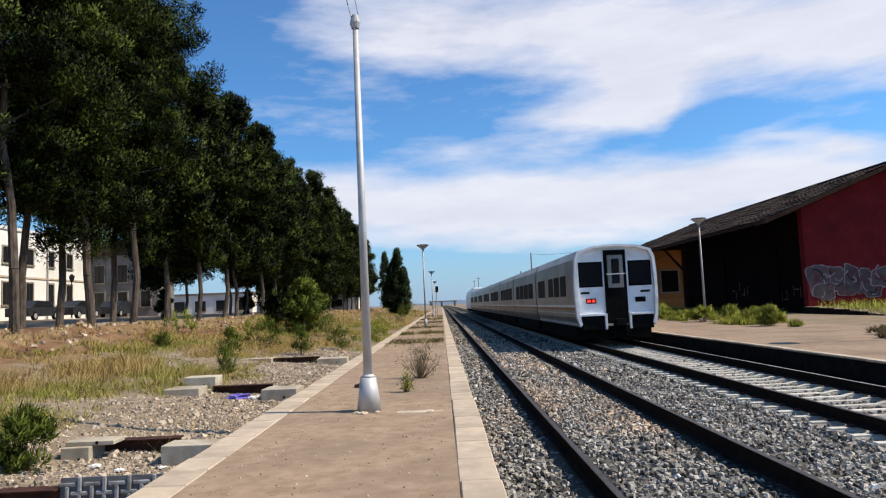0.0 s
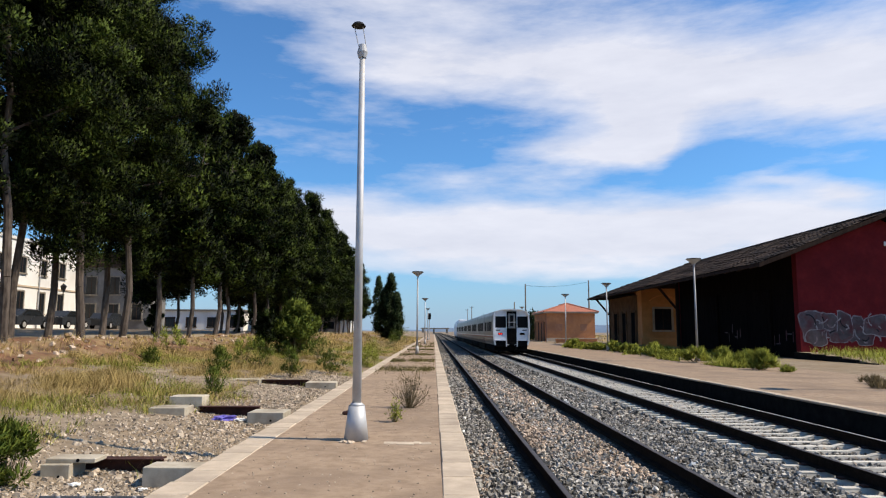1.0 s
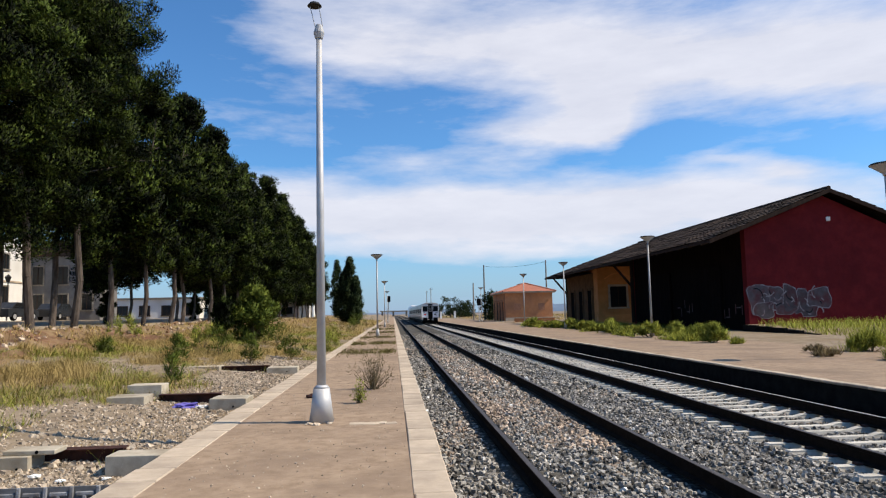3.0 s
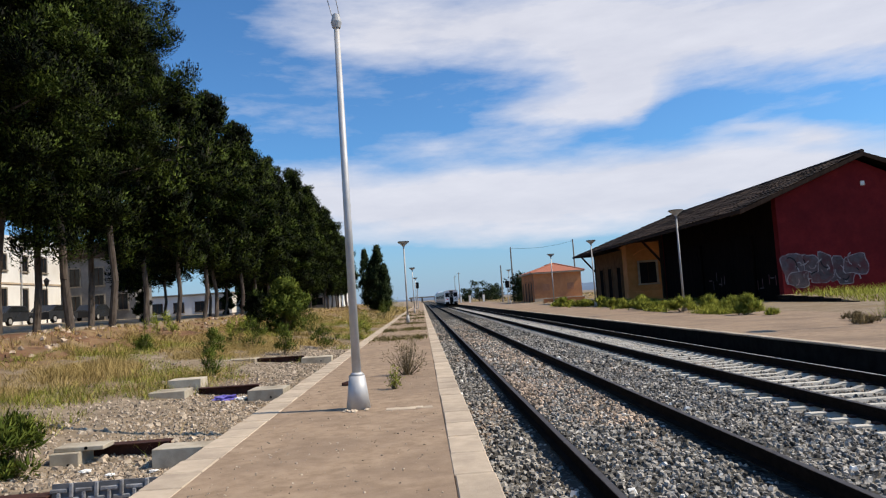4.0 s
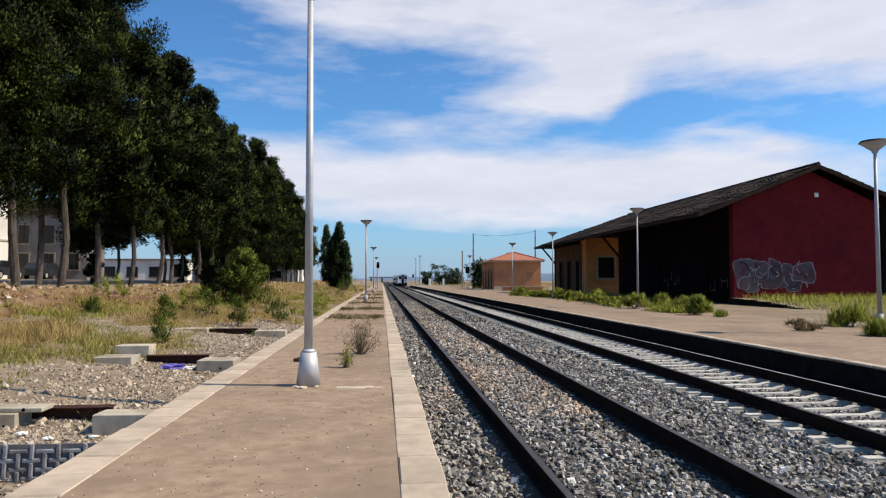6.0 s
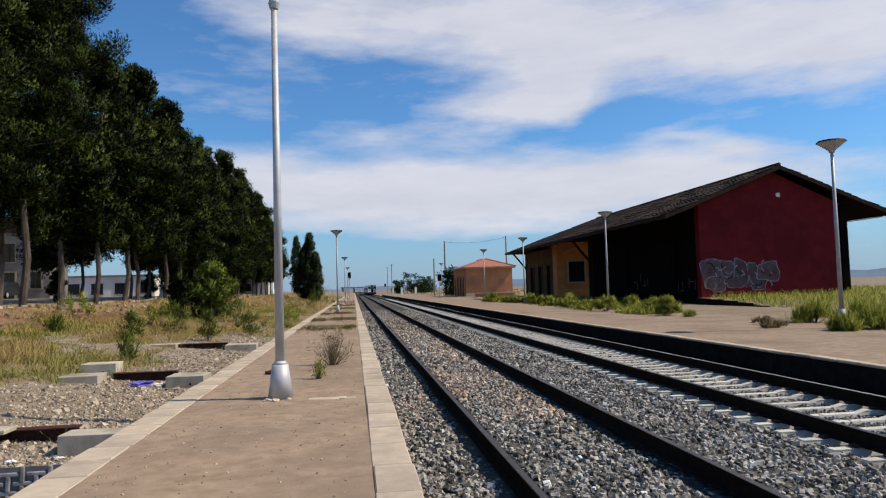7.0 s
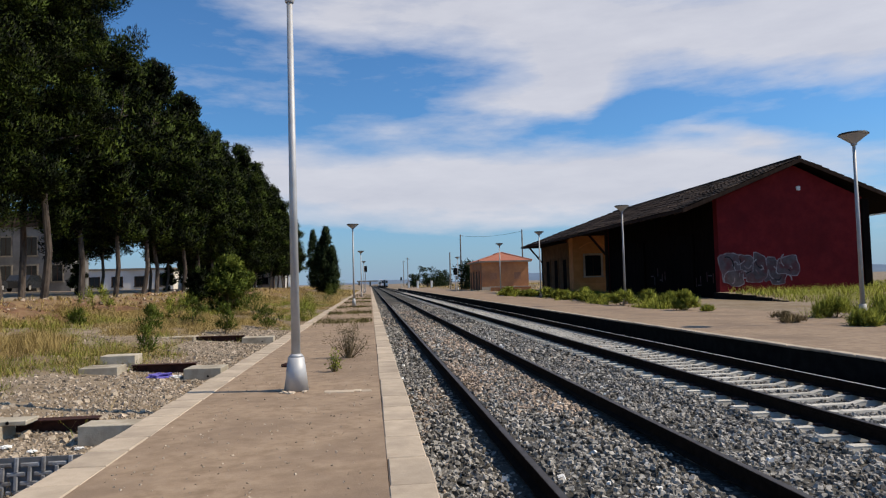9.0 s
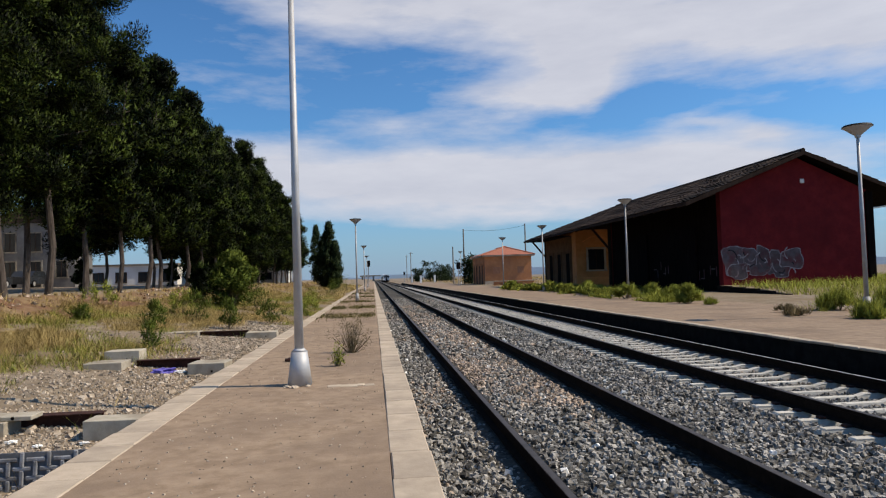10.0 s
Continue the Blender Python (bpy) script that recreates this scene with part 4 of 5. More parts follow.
def blades(name, spots, heights, widths, mat, seed, words):
    rng = np.random.default_rng(seed)
    p = np.asarray(spots, float)
    n = len(p)
    a = rng.uniform(0, 2 * math.pi, n)
    side = np.stack([np.cos(a), np.sin(a), 0 * a], 1) * np.asarray(widths)[:, None]
    tip = p + np.stack([rng.normal(0, 0.5, n), rng.normal(0, 0.5, n), np.ones(n)], 1) * np.asarray(heights)[:, None]
    verts = np.stack([p - side, p + side, tip], 1).reshape(-1, 3)
    soft = np.repeat(side / np.asarray(widths)[:, None] * 0.35 + rng.normal(0, 0.22, (n, 3)) + np.array([0.1, 0, 0.8]), 3, 0)
    soft /= np.linalg.norm(soft, axis=1, keepdims=True)
    tagged(leafy(name, verts, np.arange(3 * n).reshape(-1, 3), soft, mat, None), words, "grass", kind="stuff")


def sow():
    rng = random.Random(5)
    dry, dh, dw, green, gh, gw = [], [], [], [], [], []
    tries = 0
    while len(dry) < 150000:
        tries += 1
        y = 3.5 + 60 * rng.random() ** 1.7
        x = -2.6 - 8.0 * rng.random() ** 0.8
        patch = noise.noise((x * 0.45, y * 0.3, 1)) + 0.5 * noise.noise((x * 1.7, y * 1.3, 5))
        stony = 1.0 if (x > -5.0 and 5.5 < y < 22) else 0.0
        if rng.random() > 0.5 + 1.5 * patch - 0.62 * stony - (0.9 if x > -4.9 and y < 13 else 0) + 0.12 * (x < -6):
            continue
        far = 1 + y / 28
        s = (x, y, land(x, y) - 0.02)
        if noise.noise((x * 0.3, y * 0.2, 9)) + 0.4 * noise.noise((x * 1.1, y * 0.8, 3)) > 0.05 and rng.random() < 0.55:
            green.append(s), gh.append(rng.uniform(0.06, 0.24)), gw.append(0.004 * far)
        else:
            dry.append(s), dh.append(rng.uniform(0.05, 0.2) * (0.6 if x > -4.5 else 1) * max(0.45, 1 + 1.8 * patch)), dw.append(0.0034 * far)
    blades("dry_grass", dry, dh, dw, M_STRAW, 1, "tall dry straw coloured grass field")
    blades("green_grass", green, gh, gw, M_WEED, 2, "patches of greener grass in the dry field")
    w, wh, ww = [], [], []
    while len(w) < 13000:
        y = 15 + 50 * rng.random() ** 1.1
        x = 11.9 + 2.4 * rng.random() if rng.random() < 0.75 else rng.uniform(13.5, 19)
        if noise.noise((x * 0.5, y * 0.33, 21)) + 0.4 * noise.noise((x * 1.6, y * 1.1, 4)) < rng.uniform(0.0, 0.2):
            continue
        if y < 37 and x > 14.3 or y < 27 and x < 16.5 and not (y < 20 and x > 13.2):
            continue
        if rng.random() > 0.3 + 2.2 * noise.noise((x * 0.7, y * 0.3, 2)):
            continue
        w.append((x, y, max(land(x, y), -0.02) if x > 14.6 else -0.02)), wh.append(rng.uniform(0.1, 0.5)), ww.append(0.005 * (1 + y / 22))
    blades("tall_weeds", w, wh, ww, M_WEED, 3, "tall yellow green weeds in front of the shed")
    r, rh, rw = [], [], []
    while len(r) < 21000:
        x, y = (rng.uniform(16, 60), rng.uniform(12, 70)) if len(r) < 15000 else (rng.uniform(18, 31), rng.uniform(24, 36.7))
        if 19.5 < x < 30.4 and 36 < y < 79 or x < 19.8 and y < 37:
            continue
        z = BIG * float(np.interp(y / BIG, [22, 25.6, 28, 32], [-0.08, 0.14, 0.36, 0.5])) - 0.2 if 20 < x < 30.1 and y > 25.3 else land(x, y)
        r.append((x, y, z)), rh.append(rng.uniform(0.15, 0.5)), rw.append(0.006 * (1 + y / 20))
    blades("green_grass", r, rh, rw, M_WEED, 4, "green weeds over the loading ramp and field")
    k, kh, kw = [], [], []
    while len(k) < 4500:
        x, y = rng.uniform(-12.6, -9.8), rng.uniform(12, 62)
        if noise.noise((x * 0.8, y * 0.5, 6)) < 0.05:
            continue
        k.append((x, y, land(x, y) - 0.02)), kh.append(rng.uniform(0.06, 0.3)), kw.append(0.006 * (1 + y / 25))
    blades("bank_grass", k, kh, kw, M_STRAW, 9, "tufts of dry grass on the bank")
    f, fh, fw = [], [], []
    while len(f) < 26000:
        if len(f) < 15000:
            x, y = rng.uniform(14.8, 70), 70 + 230 * rng.random() ** 1.5
            if 15.5 < x < 25 and 87 < y < 113:
                continue
        else:
            x, y = rng.uniform(-12.5, -2.7), 55 + 110 * rng.random() ** 1.4
        if noise.noise((x * 0.25, y * 0.12, 14)) + 0.5 * noise.noise((x * 0.9, y * 0.5, 15)) < rng.uniform(-0.2, 0.15):
            continue
        f.append((x, y, land(x, y) - 0.02)), fh.append(rng.uniform(0.1, 0.5)), fw.append(0.0045 * (1 + y / 18))
    half = f[:15000], f[15000:]
    blades("dry_scrub", half[0], fh[:15000], fw[:15000], M_STRAW, 12, "dry scrub and tufts beyond the station hut")
    blades("dry_scrub", half[1], fh[15000:], fw[15000:], M_STRAW, 13, "dry grass between the far pines and the platform")
    p, ph, pw = [], [], []
    while len(p) < 6500:
        if rng.random() < 0.75:
            y = rng.choice([24.6, 25.6, 32, 33, 41, 52, 63]) + rng.gauss(0, 0.6)
            x = rng.uniform(-2.0, 0.05)
        else:
            y, x = rng.uniform(22, 90), rng.uniform(-2.0, 0.05)
        if rng.random() > 0.5 + noise.noise((x * 2, y, 7)):
            continue
        p.append((x, y, -0.015)), ph.append(rng.uniform(0.02, 0.13)), pw.append(0.005 * (1 + y / 20))
    blades("platform_grass", p, ph, pw, M_LOWGRASS, 6, "thin strips of low grass across the platform")


sow()


# ---- loose stones ----
def stones(name, spots, sizes, mat, seed, words, flat=0.75, category="stones"):
    rng = np.random.default_rng(seed)
    c, s = np.asarray(spots, float), np.asarray(sizes, float)
    n = len(c)
    cube = np.array([(x, y, z) for z in (-1, 1) for y in (-1, 1) for x in (-1, 1)], float)
    v = np.repeat(cube[None], n, 0) * rng.uniform(0.55, 1.15, (n, 8, 3)) * np.array([1, 1, flat])
    v[:, 4:, :2] *= rng.uniform(0.35, 0.95, (n, 1, 1))
    a, b = rng.uniform(0, 6.28, n), rng.uniform(-0.6, 0.6, n)
    ca, sa, cb, sb = np.cos(a)[:, None], np.sin(a)[:, None], np.cos(b)[:, None], np.sin(b)[:, None]
    y1, z1 = v[..., 1] * cb - v[..., 2] * sb, v[..., 1] * sb + v[..., 2] * cb
    x2, y2 = v[..., 0] * ca - y1 * sa, v[..., 0] * sa + y1 * ca
    v = np.stack([x2, y2, z1], -1) * s[:, None, None] + c[:, None]
    q = np.array([(0, 2, 3, 1), (4, 5, 7, 6), (0, 1, 5, 4), (2, 6, 7, 3), (0, 4, 6, 2), (1, 3, 7, 5)])
    faces = (q[None] + 8 * np.arange(n)[:, None, None]).reshape(-1, 4)
    ob = raw(name, v.reshape(-1, 3).tolist(), faces.tolist(), mat)
    tagged(ob, words, category, kind="stuff")


def spread_ballast():
    rng = random.Random(8)
    grey, gs, tan, ts = [], [], [], []

    def put(x, y, size):
        for rx in (1.42, 3.16, 5.34, 7.08):
            if abs(x - rx) < 0.085:
                return
        if x < 1.4:
            z = -0.53 + 0.05 * (x - 0.43)
        elif x < 3.2:
            z = -0.49 + 0.015 * noise.noise((x * 2, y * 2, 0))
        elif x < 4.85:
            z = -0.495 - 0.035 * min(1, (x - 3.2) / 0.9) + 0.03 * noise.noise((x * 1.5, y, 4))
        else:
            z = -0.525 + (0.02 if x < 5.2 else 0)
        if x > 4.9:
            size *= 0.8
        warm = noise.noise((x * 0.9, y * 0.22, 3)) + (0.42 if 1.55 < x < 3.1 and 9.0 < y < 45 else -0.24) + (0.25 if x < 1.35 and y < 7 else 0)
        target, sizes = (tan, ts) if rng.random() < 0.12 + 0.9 * warm else (grey, gs)
        near_rail = min(abs(x - rx) for rx in (1.42, 3.16, 5.34, 7.08))
        target.append((x, y, z + rng.uniform(-0.025, 0.03) - (0.04 if near_rail < 0.22 else 0))), sizes.append(size)

    for _ in range(46000):
        put(rng.uniform(0.45, 7.75), 3.4 + 12 * rng.random() ** 1.15, rng.uniform(0.014, 0.036))
    for _ in range(16000):
        put(rng.uniform(0.45, 7.75), rng.uniform(15, 30), rng.uniform(0.024, 0.05))
    for _ in range(7000):
        put(rng.uniform(0.45, 7.75), rng.uniform(30, 60), rng.uniform(0.03, 0.05))
    stones("ballast_stones", grey, gs, M_STONE, 1, "grey crushed ballast stones between the rails", category="ballast")
    stones("ballast_stones", tan, ts, M_STONE_TAN, 2, "tan and rusty ballast stones between the rails", category="ballast")
    rub, rs = [], []
    for k in range(25000):
        y = 4.2 + 22 * rng.random() ** 1.25 if k < 20000 else rng.uniform(3.4, 7.3)
        x = -2.45 - abs(rng.gauss(0, 1.8 if k < 20000 else 2.0))
        if noise.noise((x * 0.6, y * 0.5, 8)) < -0.3 and y > 12:
            continue
        rub.append((x, y, land(x, y) + 0.004)), rs.append(rng.uniform(0.007, 0.023) * (2.4 if rng.random() < 0.07 else 1))
    stones("rubble", rub, rs, M_RUBBLE, 3, "pale rubble and gravel beside the platform", category="rubble")
    old, os_ = [], []
    for _ in range(420):
        x, y = -2.5 - abs(rng.gauss(0, 1.3)), 3.6 + 2.9 * rng.random()
        old.append((x, y, land(x, y) + 0.02)), os_.append(rng.uniform(0.015, 0.045))
    stones("brick_rubble", old, os_, M_BRICK, 16, "broken pinkish brick and tile among the rubble", 0.5, category="rubble")
    pale, es = [], []
    for _ in range(90):
        x, y = rng.uniform(0.5, 3.9), rng.uniform(5, 26)
        if abs(x - 1.42) > 0.15 and abs(x - 3.16) > 0.15:
            pale.append((x, y, -0.48)), es.append(rng.uniform(0.02, 0.045))
    stones("ballast_stones", pale, es, M_WHITE, 6, "scattered white stones in the ballast", category="ballast")
    peb, ps = [], []
    for _ in range(1000):
        peb.append((rng.uniform(-2.0, 0.08), 3 + 16 * rng.random() ** 1.4, -0.004)), ps.append(rng.uniform(0.003, 0.011))
    stones("pebbles", peb, ps, M_RUBBLE, 4, "small pale pebbles on the platform", category="pebbles")
    bank, bs = [], []
    for _ in range(700):
        x, y = rng.uniform(-13.2, -10.4), rng.uniform(14, 60)
        bank.append((x, y, land(x, y))), bs.append(rng.uniform(0.03, 0.1))
    half = len(bank) // 2
    stones("bank_rocks", bank[:half], bs[:half], M_STONE_TAN, 15, "tan broken rocks on the bank", category="rocks")
    stones("bank_rocks", bank[half:], bs[half:], M_BANK, 5, "earth clods and rocks on the bank", category="rocks")


spread_ballast()


# ---- remains beside the platform ----
def block(x0, x1, y0, y1, z0, z1, words, turn=0.0, name="concrete_block"):
    root = tagged(empty(name, (x0 + x1) / 2, (y0 + y1) / 2, z0), words, "concrete block")
    root.rotation_euler = (0, 0, radians(turn))
    w, d = (x1 - x0) / 2, (y1 - y0) / 2
    part("body", box(B(), -w, w, -d, d, 0, z1 - z0, 0.007), M_BLOCK, root)
    part("bolt_hole", tube(B(), (w * 0.3, -d - 0.002, (z1 - z0) * 0.6), (w * 0.3, -d + 0.02, (z1 - z0) * 0.6), 0.02, 0.02, 8), M_BLACK, root)
    return root


def beam(x0, x1, y, z0, z1, words):
    root = tagged(empty("iron_beam", (x0 + x1) / 2, y, z0), words, "beam")
    w, h = (x1 - x0) / 2, z1 - z0
    part("web", box(B(), -w, w, -0.012, 0.012, 0.012, h - 0.012), M_RUST_SHADE, root)
    part("flange", box(B(), -w, w, -0.09, 0.09, h - 0.012, h), M_RUST_SHADE, root)
    part("flange", box(B(), -w, w, -0.09, 0.09, 0, 0.012), M_RUST_SHADE, root)


def make_remains():
    words = "weathered concrete block lying beside the platform"
    block(-4.25, -3.94, 7.62, 8.0, -0.4, -0.07, words, 2)
    block(-4.24, -3.7, 7.7, 7.98, -0.07, -0.02, "thin concrete slab lying on a concrete block", 1, "concrete_slab")
    block(-3.03, -2.43, 7.36, 7.68, -0.38, -0.045, words, -2)
    # this beam stands in for the black shadow gap between the two blocks
    beam(-4.0, -3.1, 8.1, -0.33, -0.08, "rusted iron beam and dark gap between concrete blocks")
    block(-5.15, -4.5, 12.5, 13.05, -0.4, -0.01, words, 3)
    block(-5.2, -4.55, 13.6, 14.05, -0.3, 0.09, words, 1)
    block(-3.26, -2.62, 12.2, 12.75, -0.4, -0.05, words, -2)
    beam(-4.45, -3.3, 13.2, -0.32, -0.05, "rusted iron beam and dark gap between concrete blocks")
    block(-5.85, -4.95, 19.6, 20.1, -0.3, 0.0, words, -2)
    block(-3.6, -2.75, 19.3, 19.9, -0.34, -0.06, words, 3)
    beam(-5.0, -3.6, 19.85, -0.3, -0.02, "rusted iron beam and dark gap between concrete blocks")
    beam(-6.8, -3.68, 6.62, -0.5, -0.25, "long rusted iron beam on the rubble")
    # woven grey panel leaning against the platform edge
    root = tagged(empty("woven_panel", -3.05, 6.58, -0.54), "grey panel with a raised woven pattern", "panel")
    root.rotation_euler = (radians(-5), 0, 0)
    part("backing", box(B(), -0.62, 0.42, 0.0, 0.03, 0, 0.38), M_PANEL, root, "dark backing sheet")
    lying = shaped("slat", box(B(), -0.085, 0.085, -0.02, 0.0, -0.021, 0.021, 0.01), M_WEAVE)
    upright = shaped("slat", box(B(), -0.021, 0.021, -0.02, 0.0, -0.07, 0.07, 0.01), M_WEAVE)
    for j in range(4):
        for i in range(8):
            flat_one = (i + j) % 2
            ob = new("slat", lying if flat_one else upright)
            ob.parent, ob.location = root, (-0.55 + i * 0.118, 0.0 if flat_one else -0.004, 0.07 + j * 0.082)
    rng = random.Random(3)
    # crumpled purple and white litter
    torn, crumpled = "torn white litter beside concrete blocks", "crumpled white plastic litter on rubble"
    for name, x, y, mat, words, r in (("purple_litter", -3.74, 12.5, M_PURPLE, "crumpled purple plastic litter on rubble", 0.13), ("white_litter", -3.45, 12.45, M_WHITE, crumpled, 0.06), ("white_litter", -3.1, 12.3, M_WHITE, crumpled, 0.05),
                                      ("white_litter", -3.35, 7.1, M_WHITE, torn, 0.03), ("white_litter", -3.7, 7.3, M_WHITE, torn, 0.035), ("white_litter", -2.95, 7.2, M_WHITE, torn, 0.03), ("white_litter", -4.4, 5.9, M_WHITE, torn, 0.1), ("white_litter", -3.9, 5.6, M_WHITE, torn, 0.08)):
        bm = B()
        bmesh.ops.create_icosphere(bm, subdivisions=3, radius=r)
        for v in bm.verts:
            n = noise.noise(v.co * 2.2 / r + Vector((x, y, 0)))
            v.co *= 1 + 0.9 * n
            v.co.z *= 0.4
            v.co.x *= 1.5
        ob = part(name, bm, mat)
        ob.location = (x, y, land(x, y) + 0.03)
        tagged(ob, words, "litter")
    # low broken slab at the foot of the lamp, and a few chips
    slab = tagged(empty("broken_slab", -0.3, 8.68, -0.012), "thin broken concrete slab set in the platform", "slab")
    for x0, x1, y0, y1 in ((-0.3, -0.12, -0.07, 0.09), (-0.13, 0.08, -0.1, 0.06), (0.07, 0.17, -0.05, 0.08), (0.16, 0.3, -0.11, 0.05)):
        piece = part("fragment", box(B(), x0, x1, y0, y1, 0, rng.uniform(0.014, 0.026), 0.008), M_KERB, slab)
        piece.rotation_euler = (0, 0, rng.uniform(-0.12, 0.12))
    for i in range(6):
        a = rng.uniform(0, 6.28)
        bm = B()
        bmesh.ops.create_icosphere(bm, subdivisions=2, radius=rng.uniform(0.02, 0.055))
        for w in bm.verts:
            w.co *= 1 + 0.6 * noise.noise(w.co * 30 + Vector((i, 0, 0)))
            w.co.z *= 0.45
        ob = part("concrete_chip", bm, M_KERB)
        ob.location = (-0.97 + rng.uniform(0.17, 0.26) * math.cos(a), 8.9 + rng.uniform(0.15, 0.22) * math.sin(a), 0.004)
        tagged(ob, "pale concrete chip at the foot of the lamp post", "stone", "chips round the lamp post")
    clod = B()
    bmesh.ops.create_icosphere(clod, subdivisions=2, radius=0.09)
    for v in clod.verts:
        v.co *= 1 + 0.4 * noise.noise(v.co * 20)
        v.co.z *= 0.5
    ob = part("earth_clod", clod, M_RUST_SHADE)
    ob.location = (-1.42, 11.6, 0.02)
    tagged(ob, "dark brown clod lying on the platform", "clod")


M_WEAVE = material("grey woven strip", [(0.2, 0.2, 0.205), (0.33, 0.33, 0.335)], 0.75, 12, 0.3, stain=(0.13, 0.12, 0.11), stain_scale=5)
M_PANEL = material("dark grey panel", [(0.1, 0.1, 0.102), (0.16, 0.16, 0.162)], 0.8, 8, 0.1)
M_PURPLE = material("purple plastic", [(0.13, 0.1, 0.4), (0.22, 0.18, 0.55)], 0.45, 9, 0.3)
make_remains()


# ---- town behind the pines ----
def make_white_house():
    root = tagged(empty("white_house"), "white two storey house lit by the sun behind pines", "building")
    x, y0, y1, z0 = -35.0, 40.0, 66.2, 1.3
    part("wall", box(B(), x - 9, x, y0, y1, z0, 8.9), M_WHITE, root)
    part("parapet", box(B(), x - 9.1, x + 0.12, y0, y1 + 0.1, 8.9, 9.15), M_WHITE, root)
    for zb, zt in ((2.2, 4.0), (5.6, 7.6)):
        for i in range(7):
            yy = 44.5 + i * 3.05
            opening(root, "x", x, yy, yy + 0.95, zb + 0.6, zt + (0.6 if zb < 3 else -0.1), M_CONCRETE, 1)
    part("string_course", box(B(), x, x + 0.08, y0, y1, 5.0, 5.15), M_KERB, root)
    for y in (50.6, 59.7):
        part("drain_pipe", tube(B(), (x + 0.1, y, z0), (x + 0.1, y, 8.8), 0.06, 0.06, 8), M_GALV, root)


def make_grey_house():
    root = tagged(empty("grey_house"), "plain house behind pines with shade in its grey walls", "building")
    # this front lies in shade; its grey puts that shade into the wall
    part("wall", box(B(), -36.5, -28.2, 67.0, 71, 1.3, 7.6), M_SHADEWALL, root)
    part("roof", prism(B(), [(-36.9, 7.6), (-27.8, 7.6), (-32.3, 9.2)], "y", 66.6, 71.4), M_TILE, root)
    for i in range(3):
        xx = -34.5 + i * 2.3
        opening(root, "y", 67.0, xx, xx + 0.95, 4.9, 6.6, M_CONCRETE, -1)
        opening(root, "y", 67.0, xx, xx + 0.95, 2.4 if i != 1 else 1.5, 3.9, M_CONCRETE, -1)
    low = tagged(empty("low_white_building"), "low white flat roofed building beyond pines", "building")
    part("wall", box(B(), -42, -27, 96, 112, 1.0, 4.1), M_WHITE, low)
    part("roof", box(B(), -42.2, -26.8, 95.8, 112.2, 4.1, 4.35), M_CONCRETE, low)
    for i in range(4):
        opening(low, "y", 96, -38 + i * 3, -36.8 + i * 3, 1.9, 3.1, M_TIMBER, -1)
    cot = tagged(empty("white_cottage"), "small white and pinkish cottage near the line", "building")
    part("wall", box(B(), -20.5, -17.7, 126, 134, 0.4, 4.2), M_COTTAGE, cot)
    part("gable_block", box(B(), -17.69, -15.8, 125.6, 146, 0.4, 5.3), M_WHITE, cot)
    part("shed_wall", box(B(), -23.5, -20.6, 125, 131, 0.4, 3.2), M_WHITE, cot)
    part("roof", prism(B(), [(-20.8, 4.2), (-17.7, 4.2), (-19.2, 4.9)], "y", 125.8, 134.2), M_TILE_RED, cot)
    opening(cot, "y", 126, -19.6, -18.7, 1.9, 3.0, M_TIMBER, -1)


M_SHADEWALL = material("render greyed for shade", [(0.17, 0.165, 0.16), (0.25, 0.24, 0.23)], 0.9, 1.5, 0.15, stain=(0.13, 0.125, 0.12), stain_scale=0.4)
M_COTTAGE = material("pinkish wall", [(0.5, 0.36, 0.29), (0.6, 0.45, 0.37)], 0.9, 1.5, 0.15, stain=(0.6, 0.53, 0.45))
make_white_house()
make_grey_house()


def make_car(x, y, turn, paint, words):
    root = tagged(empty("parked_car", x, y, land(x, y)), words, "car", "cars behind the pines")
    root.rotation_euler = (0, 0, radians(turn))
    body = [(-2.1, 0.3), (2.1, 0.3), (2.12, 0.75), (1.2, 0.92), (0.6, 1.42), (-1.1, 1.45), (-1.75, 0.98), (-2.12, 0.9)]
    part("body", prism(B(), [(a, b) for a, b in body], "y", -0.85, 0.85), paint, root)
    for s in (-1, 1):
        part("side_window", prism(B(), [(1.0, 0.95), (0.52, 1.34), (-1.05, 1.37), (-1.55, 0.98)], "y", s * 0.852, s * 0.862), M_GLASS_DARK, root)
        for ax in (-1.3, 1.3):
            w = part("wheel", tube(B(), (ax, s * 0.7, 0.32), (ax, s * 0.88, 0.32), 0.32, 0.32, 16), M_BLACK, root)
            part("rim", tube(B(), (ax, s * 0.88, 0.32), (ax, s * 0.89, 0.32), 0.2, 0.2, 12), M_GALV, w)


M_CARDARK = material("dark car paint", [(0.02, 0.022, 0.026), (0.03, 0.032, 0.036)], 0.25, 2, 0.0)
make_car(-30.5, 56.5, 88, M_CARDARK, "dark car parked in front of the white house")
make_car(-30.5, 50.5, 90, M_CARDARK, "dark car parked behind the pines")
make_car(-30.5, 63.5, 91, M_CARDARK, "dark car parked behind the pines")


def make_street_lamp():
    root = tagged(empty("street_lamp", -32.5, 59.2, land(-32.5, 59.2)), "black iron street lamp in front of the white house", "street lamp")
    part("post", tube(B(), (0, 0, 0), (0, 0, 3.2), 0.07, 0.04, 8), M_DARK, root)
    part("lantern", tube(B(), (0, 0, 3.2), (0, 0, 3.65), 0.12, 0.24, 6), M_DARK, root)
    part("hood", tube(B(), (0, 0, 3.65), (0, 0, 3.9), 0.26, 0.03, 6), M_DARK, root)


make_street_lamp()


